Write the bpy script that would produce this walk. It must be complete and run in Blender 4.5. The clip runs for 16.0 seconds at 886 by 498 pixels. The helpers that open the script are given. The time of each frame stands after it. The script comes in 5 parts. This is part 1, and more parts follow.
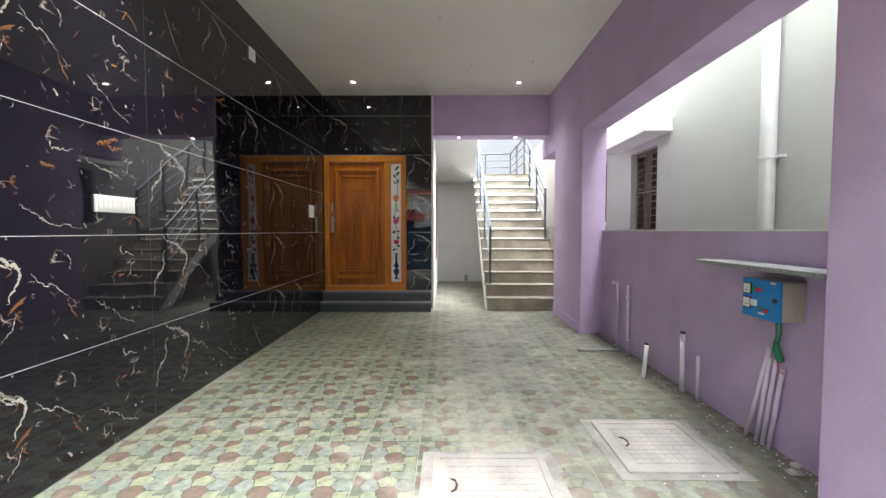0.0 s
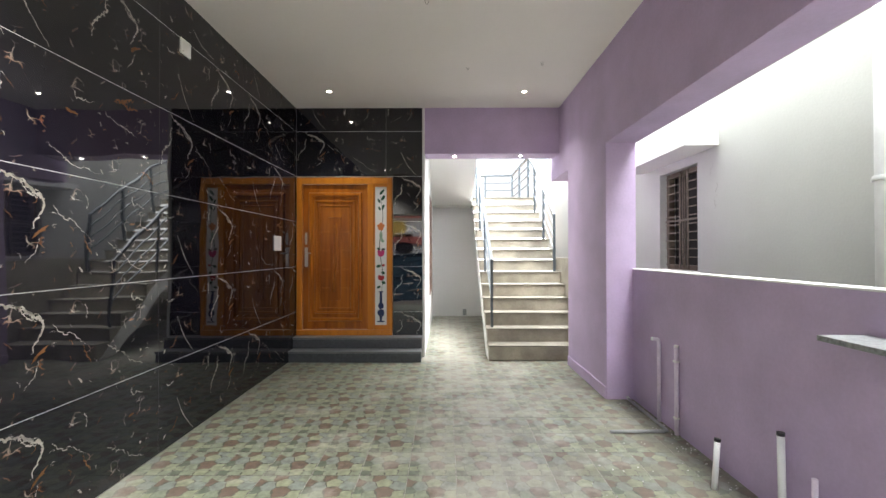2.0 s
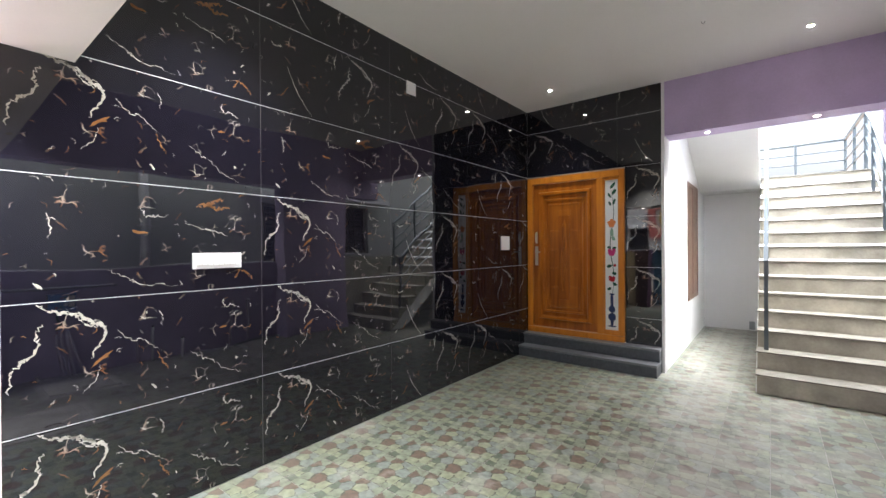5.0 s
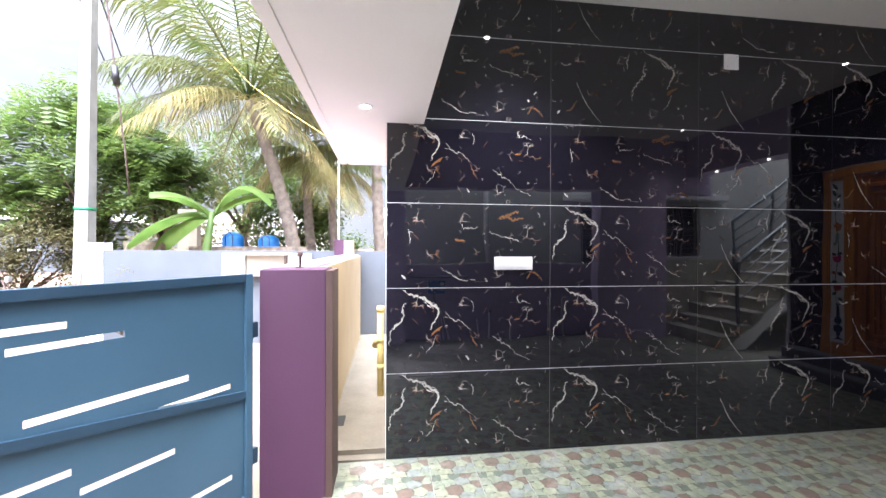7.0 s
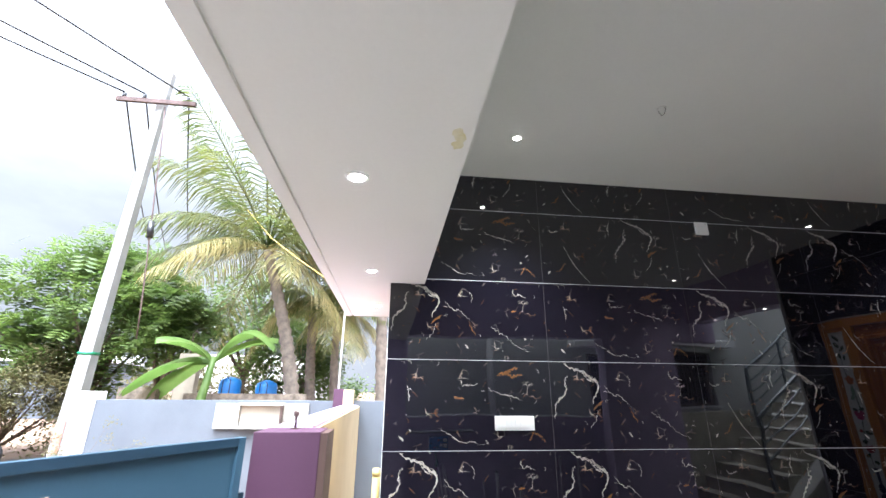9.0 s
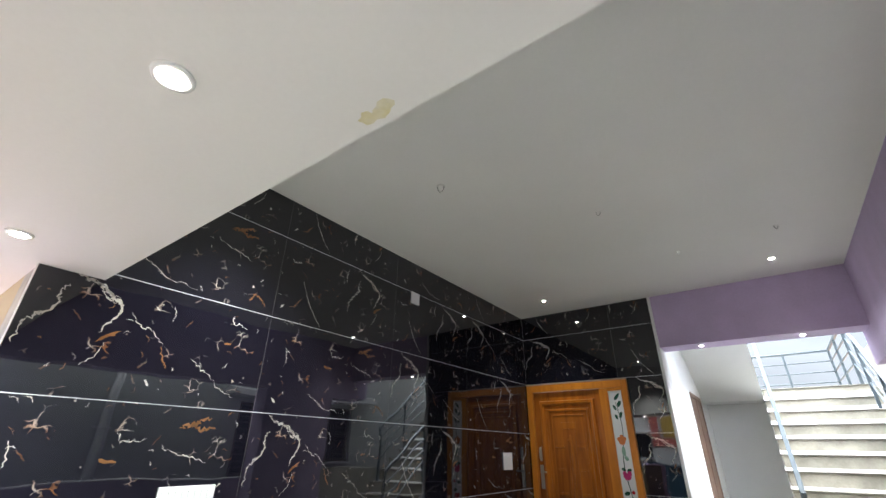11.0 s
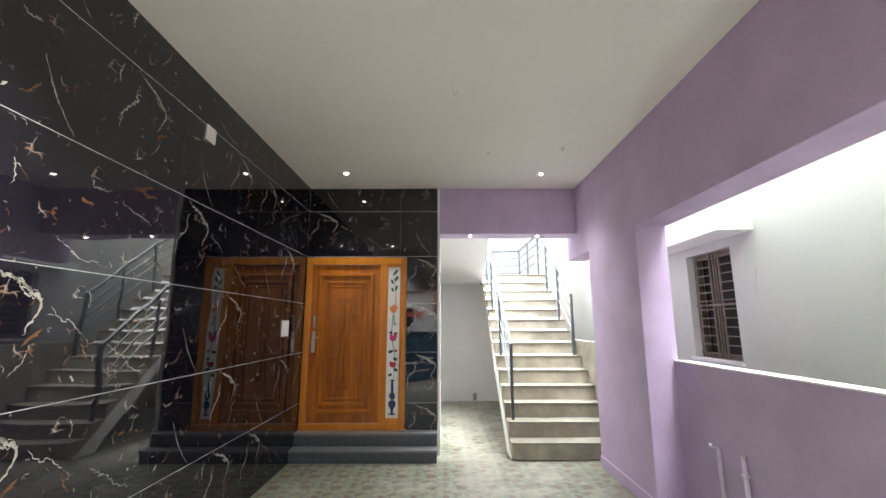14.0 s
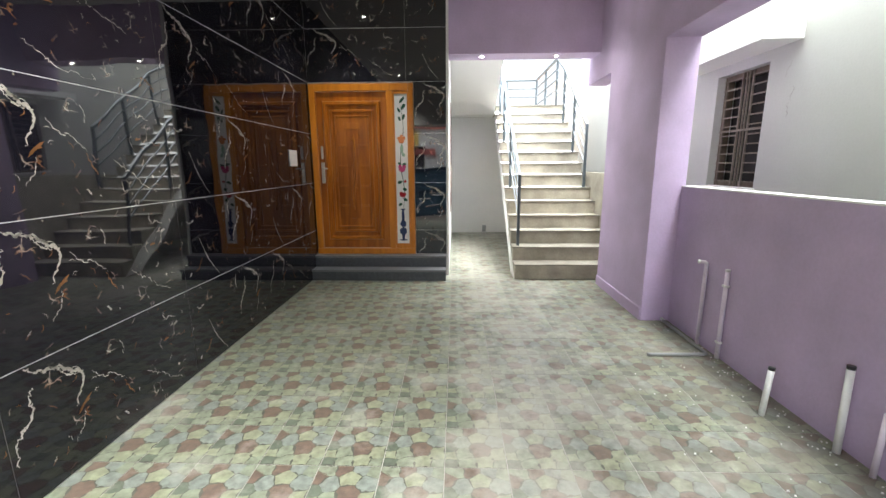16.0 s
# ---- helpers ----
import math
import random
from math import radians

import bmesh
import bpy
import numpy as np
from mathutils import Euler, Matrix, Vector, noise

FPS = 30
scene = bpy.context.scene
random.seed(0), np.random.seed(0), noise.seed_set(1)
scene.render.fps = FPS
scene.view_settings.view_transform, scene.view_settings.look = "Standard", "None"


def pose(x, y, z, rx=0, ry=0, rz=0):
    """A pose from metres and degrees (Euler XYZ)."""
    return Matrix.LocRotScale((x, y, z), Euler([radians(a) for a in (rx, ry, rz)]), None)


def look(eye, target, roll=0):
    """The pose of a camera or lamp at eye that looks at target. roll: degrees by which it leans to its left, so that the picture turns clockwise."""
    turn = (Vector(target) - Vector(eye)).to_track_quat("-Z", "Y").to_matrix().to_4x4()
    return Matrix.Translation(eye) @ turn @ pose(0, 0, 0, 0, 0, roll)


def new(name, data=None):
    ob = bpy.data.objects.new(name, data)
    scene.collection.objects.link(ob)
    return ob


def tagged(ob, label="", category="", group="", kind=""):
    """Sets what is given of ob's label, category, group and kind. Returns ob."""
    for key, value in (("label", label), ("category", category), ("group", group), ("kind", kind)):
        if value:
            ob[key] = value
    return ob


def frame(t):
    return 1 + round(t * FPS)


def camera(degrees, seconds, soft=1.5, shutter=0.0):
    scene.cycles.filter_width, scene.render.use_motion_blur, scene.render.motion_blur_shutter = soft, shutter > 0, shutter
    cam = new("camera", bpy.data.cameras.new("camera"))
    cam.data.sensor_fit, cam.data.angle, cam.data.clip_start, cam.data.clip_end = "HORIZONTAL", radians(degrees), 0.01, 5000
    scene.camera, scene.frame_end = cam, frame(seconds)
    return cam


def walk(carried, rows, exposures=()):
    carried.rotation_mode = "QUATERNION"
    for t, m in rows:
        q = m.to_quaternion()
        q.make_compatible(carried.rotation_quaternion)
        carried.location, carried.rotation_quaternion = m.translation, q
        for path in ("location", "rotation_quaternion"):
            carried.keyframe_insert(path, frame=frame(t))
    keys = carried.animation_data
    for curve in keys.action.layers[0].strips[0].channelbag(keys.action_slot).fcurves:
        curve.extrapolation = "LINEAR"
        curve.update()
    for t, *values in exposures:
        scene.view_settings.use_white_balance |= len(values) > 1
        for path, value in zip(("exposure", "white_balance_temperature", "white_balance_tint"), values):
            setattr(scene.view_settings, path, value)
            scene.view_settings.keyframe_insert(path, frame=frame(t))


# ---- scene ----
cam = camera(93.7, 16.0)
PATH = [
    (0, (0.049, 0.064, 1.229), (0.039, 2.062, 1.141), 0.0),
    (0.5, (0.04, 0.282, 1.226), (0.026, 2.282, 1.206), -0.0),
    (1, (0.017, 0.544, 1.301), (0.004, 2.544, 1.311), -0.0),
    (1.5, (0.078, 0.799, 1.336), (0.062, 2.799, 1.356), -0.1),
    (2, (0.137, 1.056, 1.392), (0.127, 3.056, 1.408), -0.1),
    (2.5, (0.159, 1.326, 1.397), (0.123, 3.326, 1.417), -0.2),
    (3, (0.209, 1.426, 1.434), (0.092, 3.422, 1.454), 0.0),
    (5.5, (1.01, 1.294, 1.457), (-0.533, 2.567, 1.437), -0.2),
    (6, (1.135, 1.346, 1.484), (-0.642, 2.264, 1.443), 0.2),
    (6.5, (1.118, 1.423, 1.487), (-0.801, 1.985, 1.438), 0.3),
    (7, (1.088, 1.537, 1.492), (-0.894, 1.803, 1.485), 0.2),
    (7.5, (1.158, 1.597, 1.522), (-0.837, 1.667, 1.645), 0.4),
    (8, (1.236, 1.631, 1.567), (-0.732, 1.625, 1.92), 0.8),
    (8.2, (1.262, 1.641, 1.561), (-0.685, 1.633, 2.019), 1.0),
    (10.3, (0.986, 1.305, 1.649), (-0.562, 2.248, 2.495), 0.7),
    (10.5, (0.889, 1.276, 1.648), (-0.538, 2.388, 2.501), 0.6),
    (11, (0.698, 1.219, 1.615), (-0.373, 2.667, 2.484), 0.8),
    (11.5, (0.393, 1.148, 1.601), (-0.247, 2.826, 2.482), 0.6),
    (12, (0.059, 1.184, 1.615), (-0.192, 2.973, 2.474), 0.6),
    (12.5, (-0.173, 1.231, 1.632), (-0.191, 3.065, 2.43), 0.0),
    (13, (-0.245, 1.249, 1.625), (-0.175, 3.132, 2.293), -0.1),
    (13.5, (-0.196, 1.271, 1.592), (-0.134, 3.202, 2.108), -0.2),
    (14, (-0.107, 1.278, 1.554), (-0.102, 3.247, 1.907), -0.1),
    (14.5, (-0.05, 1.275, 1.509), (-0.095, 3.264, 1.715), -0.1),
    (15, (-0.037, 1.268, 1.497), (-0.105, 3.266, 1.541), -0.2),
    (15.5, (-0.033, 1.289, 1.468), (-0.105, 3.281, 1.305), -0.2),
    (16, (-0.046, 1.303, 1.422), (-0.107, 3.262, 1.025), -0.3),
]
walk(cam, [(t, look(eye, target, roll)) for t, eye, target, roll in PATH], exposures=[(0.0, 4.65, 6250, 8), (1.0, 4.85, 6300, 8), (3.0, 5.1, 6300, 8), (5.5, 4.95, 5950, 11), (7.0, 4.9, 5750, 14), (8.3, 4.85, 5700, 12), (10.3, 4.55, 5700, 4), (11.0, 4.75, 5850, 5), (12.0, 4.95, 6150, 7), (13.0, 5.05, 6250, 7), (14.5, 5.15, 6300, 7), (16.0, 5.1, 6250, 6)])


# ---- world and light ----
world = bpy.data.worlds.new("sky_world")
scene.world = world
world.use_nodes = True
_nt = world.node_tree
_bg = _nt.nodes["Background"]
_sky = _nt.nodes.new("ShaderNodeTexSky")
_sky.sky_type, _sky.sun_disc = "NISHITA", False
_sky.sun_elevation, _sky.sun_rotation = radians(67.4), radians(105)
_sky.air_density, _sky.dust_density, _sky.ozone_density = 1.0, 6.0, 1.0
# overcast: grey horizon, brighter overhead and round the veiled sun, soft cloud texture
SUN_AT = Vector((0.37, -0.10, 0.92)).normalized()
_tc, _cn = _nt.nodes.new("ShaderNodeTexCoord"), _nt.nodes.new("ShaderNodeTexNoise")
_cn.inputs["Scale"].default_value, _cn.inputs["Detail"].default_value, _cn.inputs["Roughness"].default_value = 3.2, 8, 0.55
_mp = _nt.nodes.new("ShaderNodeMapping")
_mp.inputs["Scale"].default_value = (1, 1, 2.4)
_nt.links.new(_tc.outputs["Generated"], _mp.inputs[0])
_nt.links.new(_mp.outputs[0], _cn.inputs["Vector"])


def _sky_math(op, a, c):
    q = _nt.nodes.new("ShaderNodeMath")
    q.operation = op
    for sock, val in zip(q.inputs, (a, c)):
        if isinstance(val, (int, float)):
            sock.default_value = val
        else:
            _nt.links.new(val, sock)
    return q.outputs[0]


_cl = _nt.nodes.new("ShaderNodeMapRange")
_cl.inputs["From Min"].default_value, _cl.inputs["From Max"].default_value = 0.34, 0.66
_cl.inputs["To Min"].default_value, _cl.inputs["To Max"].default_value = 0.82, 1.08
_nt.links.new(_cn.outputs["Fac"], _cl.inputs["Value"])
_xyz, _dot = _nt.nodes.new("ShaderNodeSeparateXYZ"), _nt.nodes.new("ShaderNodeVectorMath")
_dot.operation, _dot.inputs[1].default_value = "DOT_PRODUCT", SUN_AT
_nt.links.new(_tc.outputs["Generated"], _xyz.inputs[0])
_nt.links.new(_tc.outputs["Generated"], _dot.inputs[0])
_up = _sky_math("POWER", _sky_math("MAXIMUM", _xyz.outputs["Z"], 0.0), 2.0)
_veil = _sky_math("POWER", _sky_math("MAXIMUM", _dot.outputs["Value"], 0.0), 3.0)
_lum = _sky_math("ADD", _sky_math("ADD", 0.20, _sky_math("MULTIPLY", _up, 0.6)), _sky_math("MULTIPLY", _veil, 4.4))
_lum = _sky_math("MULTIPLY", _lum, _cl.outputs[0])
_grey = _nt.nodes.new("ShaderNodeCombineColor")
_nt.links.new(_lum, _grey.inputs[0])
_nt.links.new(_lum, _grey.inputs[1])
_nt.links.new(_sky_math("MULTIPLY", _lum, 1.04), _grey.inputs[2])
_mx = _nt.nodes.new("ShaderNodeMix")
_mx.data_type = "RGBA"
_mx.inputs["Factor"].default_value = 0.996
_nt.links.new(_sky.outputs[0], _mx.inputs["A"])
_nt.links.new(_grey.outputs[0], _mx.inputs["B"])
_nt.links.new(_mx.outputs["Result"], _bg.inputs[0])
_bg.inputs[1].default_value = 0.15
DL_CEIL, DL_BACK, DL_SOFFIT, DL_BEAM = 16.0, 2.5, 5.0, 3.0   # watts of the recessed lights
sun = new("sun", bpy.data.lights.new("sun", "SUN"))
sun.data.energy, sun.data.angle, sun.data.color = 0.5, radians(40), (1.0, 0.97, 0.92)
sun.matrix_world = look(SUN_AT * 30, (0, 0, 0))


# ---- materials ----
def mat(name, color, rough=0.6, metal=0.0, vary=0.12, scale=3.0, bump=0.15, fine=60.0, spec=0.5, tint=None, per_object=0.0):
    """Paint-like surface: two scales of colour variation and a fine relief."""
    m = bpy.data.materials.new(name)
    m.use_nodes = True
    nt = m.node_tree
    b = nt.nodes["Principled BSDF"]
    b.inputs["Roughness"].default_value, b.inputs["Metallic"].default_value = rough, metal
    b.inputs["Specular IOR Level"].default_value = spec
    tc = nt.nodes.new("ShaderNodeNewGeometry")
    n1, n2 = nt.nodes.new("ShaderNodeTexNoise"), nt.nodes.new("ShaderNodeTexNoise")
    n1.inputs["Scale"].default_value, n2.inputs["Scale"].default_value = scale, fine
    n1.inputs["Detail"].default_value, n2.inputs["Detail"].default_value = 6, 4
    for n in (n1, n2):
        nt.links.new(tc.outputs["Position"], n.inputs["Vector"])
    ramp = nt.nodes.new("ShaderNodeMapRange")
    ramp.inputs["From Min"].default_value, ramp.inputs["From Max"].default_value = 0.3, 0.7
    nt.links.new(n1.outputs["Fac"], ramp.inputs["Value"])
    mix = nt.nodes.new("ShaderNodeMix")
    mix.data_type = "RGBA"
    c2 = tint or tuple(c * (1 - vary * 2) for c in color)
    mix.inputs["A"].default_value, mix.inputs["B"].default_value = (*color, 1), (*c2, 1)
    nt.links.new(ramp.outputs[0], mix.inputs["Factor"])
    mix2 = nt.nodes.new("ShaderNodeMix")
    mix2.data_type, mix2.blend_type = "RGBA", "MULTIPLY"
    mix2.inputs["Factor"].default_value = min(1.0, vary * 1.6)
    nt.links.new(mix.outputs["Result"], mix2.inputs["A"])
    nt.links.new(n2.outputs["Fac"], mix2.inputs["B"])
    last = mix2.outputs["Result"]
    if per_object:
        oi, hs = nt.nodes.new("ShaderNodeObjectInfo"), nt.nodes.new("ShaderNodeHueSaturation")
        mr = nt.nodes.new("ShaderNodeMapRange")
        mr.inputs["To Min"].default_value, mr.inputs["To Max"].default_value = 1 - per_object, 1 + per_object
        nt.links.new(oi.outputs["Random"], mr.inputs["Value"])
        nt.links.new(mr.outputs[0], hs.inputs["Value"])
        nt.links.new(last, hs.inputs["Color"])
        last = hs.outputs["Color"]
    nt.links.new(last, b.inputs["Base Color"])
    if bump:
        bp = nt.nodes.new("ShaderNodeBump")
        bp.inputs["Strength"].default_value, bp.inputs["Distance"].default_value = bump, 0.004
        nt.links.new(n2.outputs["Fac"], bp.inputs["Height"])
        nt.links.new(bp.outputs[0], b.inputs["Normal"])
    return m


def glow(name, color, strength):
    m = bpy.data.materials.new(name)
    m.use_nodes = True
    b = m.node_tree.nodes["Principled BSDF"]
    b.inputs["Base Color"].default_value = (0.9, 0.9, 0.9, 1)
    b.inputs["Emission Color"].default_value, b.inputs["Emission Strength"].default_value = (*color, 1), strength
    return m


LILAC = mat("lilac_paint", (0.60, 0.475, 0.69), 0.75, vary=0.09, tint=(0.49, 0.395, 0.57), scale=2.6, bump=0.35, fine=45)
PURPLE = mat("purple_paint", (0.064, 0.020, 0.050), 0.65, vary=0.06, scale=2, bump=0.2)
SHADESIDE = mat("dark_brown_shade", (0.085, 0.045, 0.035), 0.7, vary=0.12, scale=3)
WHITE = mat("white_paint", (0.82, 0.82, 0.80), 0.7, vary=0.04, scale=1.0, bump=0.15)
CEIL = mat("ceiling_paint", (0.84, 0.82, 0.78), 0.8, vary=0.03, scale=0.7, bump=0.1)
RENDERED = mat("weathered_white_paint", (0.56, 0.57, 0.54), 0.8, vary=0.05, scale=1.1, bump=0.3)
CREAM = mat("cream_paint", (0.50, 0.40, 0.235), 0.7, vary=0.05)
GREYWALL = mat("blue_grey_paint", (0.125, 0.140, 0.165), 0.8, vary=0.1, scale=1.5, bump=0.3)
CONCRETE = mat("stair_concrete", (0.55, 0.51, 0.41), 0.8, vary=0.20, scale=4.0, bump=0.4, fine=40, per_object=0.08)
# Treads coloured darker than the risers to offset strong light from overhead.
NOSING = mat("worn_toned_down_tread", (0.27, 0.25, 0.205), 0.8, vary=0.12, scale=7, bump=0.4)
# Lighter copy of the step granite: the treads' sheen is put into its colour.
GRANITETOP = mat("lightened_granite_tread", (0.20, 0.205, 0.215), 0.3, vary=0.12, scale=30, bump=0.03, fine=300)
CEMENT = mat("grey_cement", (0.50, 0.48, 0.44), 0.85, vary=0.2, scale=6.0, bump=0.5, fine=50)
PASSAGE = mat("passage_screed", (0.34, 0.295, 0.225), 0.85, vary=0.18, scale=2.5, bump=0.4, fine=40)
GRANITE = mat("grey_granite", (0.10, 0.11, 0.125), 0.35, vary=0.15, scale=30, bump=0.05, fine=300)
SLATE = mat("speckled_stone_slab", (0.36, 0.38, 0.38), 0.4, vary=0.25, scale=60, bump=0.05, fine=300)
RAIL = mat("blue_grey_steel_paint", (0.085, 0.105, 0.12), 0.35, vary=0.06)
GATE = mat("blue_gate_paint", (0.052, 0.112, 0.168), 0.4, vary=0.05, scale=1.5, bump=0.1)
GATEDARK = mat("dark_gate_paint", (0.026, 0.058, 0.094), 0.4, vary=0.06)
SOIL = mat("red_soil", (0.18, 0.092, 0.055), 0.95, vary=0.2, scale=0.7, bump=0.6, fine=25, tint=(0.26, 0.19, 0.135))
GROUT = mat("white_grout", (0.80, 0.80, 0.78), 0.8, vary=0.05)
DARKGROUT = mat("dark_grout", (0.13, 0.12, 0.11), 0.8, vary=0.2, scale=8)
GREYGROUT = mat("grey_grout", (0.60, 0.58, 0.53), 0.9, vary=0.2, scale=8)
DARKSTICK = mat("dark_stick_colour", (0.05, 0.05, 0.045), 0.8, vary=0.1)
PVC = mat("white_pvc", (0.82, 0.83, 0.82), 0.35, vary=0.05, scale=9, bump=0.0)
PVCLILAC = mat("lilac_splashed_pvc", (0.82, 0.73, 0.86), 0.45, vary=0.08, scale=12, bump=0.05)
PVCYEL = mat("yellow_pvc", (0.80, 0.66, 0.28), 0.4, vary=0.08)
PVCGREY = mat("grey_pvc", (0.36, 0.38, 0.38), 0.4, vary=0.1)
PLASTIC = mat("white_switch_plastic", (0.85, 0.85, 0.83), 0.3, vary=0.02, bump=0.0)
BLACKPL = mat("black_plastic", (0.015, 0.015, 0.017), 0.35, vary=0.05, bump=0.0)
PANELBLUE = mat("blue_powder_coat", (0.02, 0.24, 0.62), 0.4, vary=0.04, bump=0.0)
PANELBEIGE = mat("beige_powder_coat", (0.50, 0.46, 0.38), 0.45, vary=0.04)
REDPL = mat("red_plastic", (0.55, 0.02, 0.03), 0.3, vary=0.03, bump=0.0)
GREENPL = mat("green_plastic", (0.02, 0.22, 0.10), 0.35, vary=0.05, bump=0.0)
STEEL = mat("brushed_steel", (0.62, 0.60, 0.56), 0.28, metal=1.0, vary=0.05, bump=0.0)
DARKSTEEL = mat("rusty_steel", (0.16, 0.10, 0.09), 0.6, metal=0.4, vary=0.25, scale=9)
IRON = mat("brown_painted_iron", (0.25, 0.205, 0.165), 0.5, vary=0.15, scale=20)
# Near-black put in for the shade of rooms; also the motorbike seat's colour.
INSIDE = mat("room_shade_and_seat_black", (0.03, 0.028, 0.025), 0.9, vary=0.1)
RAWWOOD = mat("weathered_wood_frame", (0.24, 0.185, 0.14), 0.75, vary=0.22, scale=9, bump=0.4)
SIDEWOOD = mat("brown_wood_frame", (0.24, 0.135, 0.085), 0.45, vary=0.2, scale=8)
ROAD = mat("dusty_asphalt", (0.11, 0.10, 0.09), 0.9, vary=0.2, scale=1.2, bump=0.6, fine=60, tint=(0.24, 0.20, 0.16))
# Apron colour kept dark to hold down light bounced onto the canopy.
APRON = mat("low_bounce_cement", (0.095, 0.085, 0.075), 0.85, vary=0.2, scale=2.0, bump=0.5, fine=40, tint=(0.13, 0.10, 0.08))
COVER = mat("pale_manhole_cover", (0.50, 0.475, 0.435), 0.7, vary=0.14, scale=7, bump=0.4, fine=70)
BARK = mat("palm_bark", (0.26, 0.21, 0.17), 0.9, vary=0.25, scale=6, bump=0.8, fine=20)
TREEBARK = mat("tree_bark", (0.18, 0.13, 0.09), 0.9, vary=0.25, scale=6, bump=0.8, fine=20)
POLE = mat("concrete_pole", (0.32, 0.32, 0.31), 0.85, vary=0.12, scale=3, bump=0.3)
THATCH = mat("grey_thatch", (0.27, 0.22, 0.17), 0.95, vary=0.3, scale=7, bump=0.9, fine=30)
PLANK = mat("weathered_plank", (0.25, 0.18, 0.13), 0.9, vary=0.25, scale=5, bump=0.6, per_object=0.25)
TANKBLUE = mat("blue_tank", (0.02, 0.16, 0.45), 0.4, vary=0.05)
LIMEWALL = mat("lime_green_paint", (0.38, 0.46, 0.22), 0.8, vary=0.06, scale=1)
LIMEBAND = mat("deep_lime_paint", (0.34, 0.50, 0.08), 0.8, vary=0.06, scale=1)
PINK = mat("coral_paint", (0.75, 0.22, 0.18), 0.75, vary=0.06)
YELLOW = mat("yellow_paint", (0.80, 0.55, 0.12), 0.7, vary=0.08)
STAIN = mat("yellow_stain", (0.72, 0.64, 0.30), 0.8, vary=0.12, scale=14, tint=(0.82, 0.79, 0.68))
LAMP = glow("lamp_glow", (1.0, 0.90, 0.76), 5.0)


def leaf_mat(name, color, color2):
    m = mat(name, color, 0.5, vary=0.15, scale=1.6, bump=0.0, tint=color2)
    nt = m.node_tree
    out, b = nt.nodes["Material Output"], nt.nodes["Principled BSDF"]
    tr, ad = nt.nodes.new("ShaderNodeBsdfTranslucent"), nt.nodes.new("ShaderNodeMixShader")
    ad.inputs[0].default_value = 0.55
    nt.links.new(b.inputs["Base Color"].links[0].from_socket, tr.inputs["Color"])
    nt.links.new(b.outputs[0], ad.inputs[1])
    nt.links.new(tr.outputs[0], ad.inputs[2])
    nt.links.new(ad.outputs[0], out.inputs["Surface"])
    return m


FROND = leaf_mat("palm_leaf", (0.085, 0.135, 0.032), (0.20, 0.19, 0.055))
FRONDDRY = leaf_mat("dry_palm_leaf", (0.50, 0.41, 0.18), (0.20, 0.21, 0.06))
LEAF = leaf_mat("tree_leaf", (0.085, 0.150, 0.030), (0.15, 0.205, 0.050))
LEAFB = leaf_mat("bush_leaf", (0.13, 0.13, 0.055), (0.21, 0.185, 0.09))
BANANA = leaf_mat("banana_leaf", (0.095, 0.185, 0.035), (0.17, 0.26, 0.065))


def wood(name, dark, light, rough=0.28):
    m = mat(name, light, rough, vary=0.1, bump=0.0)
    nt = m.node_tree
    b = nt.nodes["Principled BSDF"]
    g, mp = nt.nodes.new("ShaderNodeNewGeometry"), nt.nodes.new("ShaderNodeMapping")
    mp.inputs["Scale"].default_value = (9, 9, 0.9)
    n, r = nt.nodes.new("ShaderNodeTexNoise"), nt.nodes.new("ShaderNodeValToRGB")
    n.inputs["Scale"].default_value, n.inputs["Detail"].default_value, n.inputs["Distortion"].default_value = 1.4, 9, 0.7
    r.color_ramp.elements[0].position, r.color_ramp.elements[0].color = 0.34, (*dark, 1)
    r.color_ramp.elements[1].position, r.color_ramp.elements[1].color = 0.62, (*light, 1)
    nt.links.new(g.outputs["Position"], mp.inputs[0])
    nt.links.new(mp.outputs[0], n.inputs["Vector"])
    nt.links.new(n.outputs["Fac"], r.inputs[0])
    nt.links.new(r.outputs[0], b.inputs["Base Color"])
    b.inputs["Specular IOR Level"].default_value = 0.35
    b.inputs["Coat Weight"].default_value, b.inputs["Coat Roughness"].default_value = 0.15, 0.12
    return m


TEAK = wood("varnished_teak", (0.25, 0.070, 0.007), (0.44, 0.140, 0.012))
# Relief shading put into the wood tones: carved panel darker, mouldings lighter.
TEAKDARK = wood("shaded_teak_carving", (0.22, 0.058, 0.006), (0.38, 0.115, 0.010))
TEAKMOULD = wood("highlit_teak_moulding", (0.31, 0.092, 0.009), (0.47, 0.155, 0.013))
TEAKFRAME = wood("varnished_teak_frame", (0.47, 0.158, 0.012), (0.59, 0.215, 0.018))


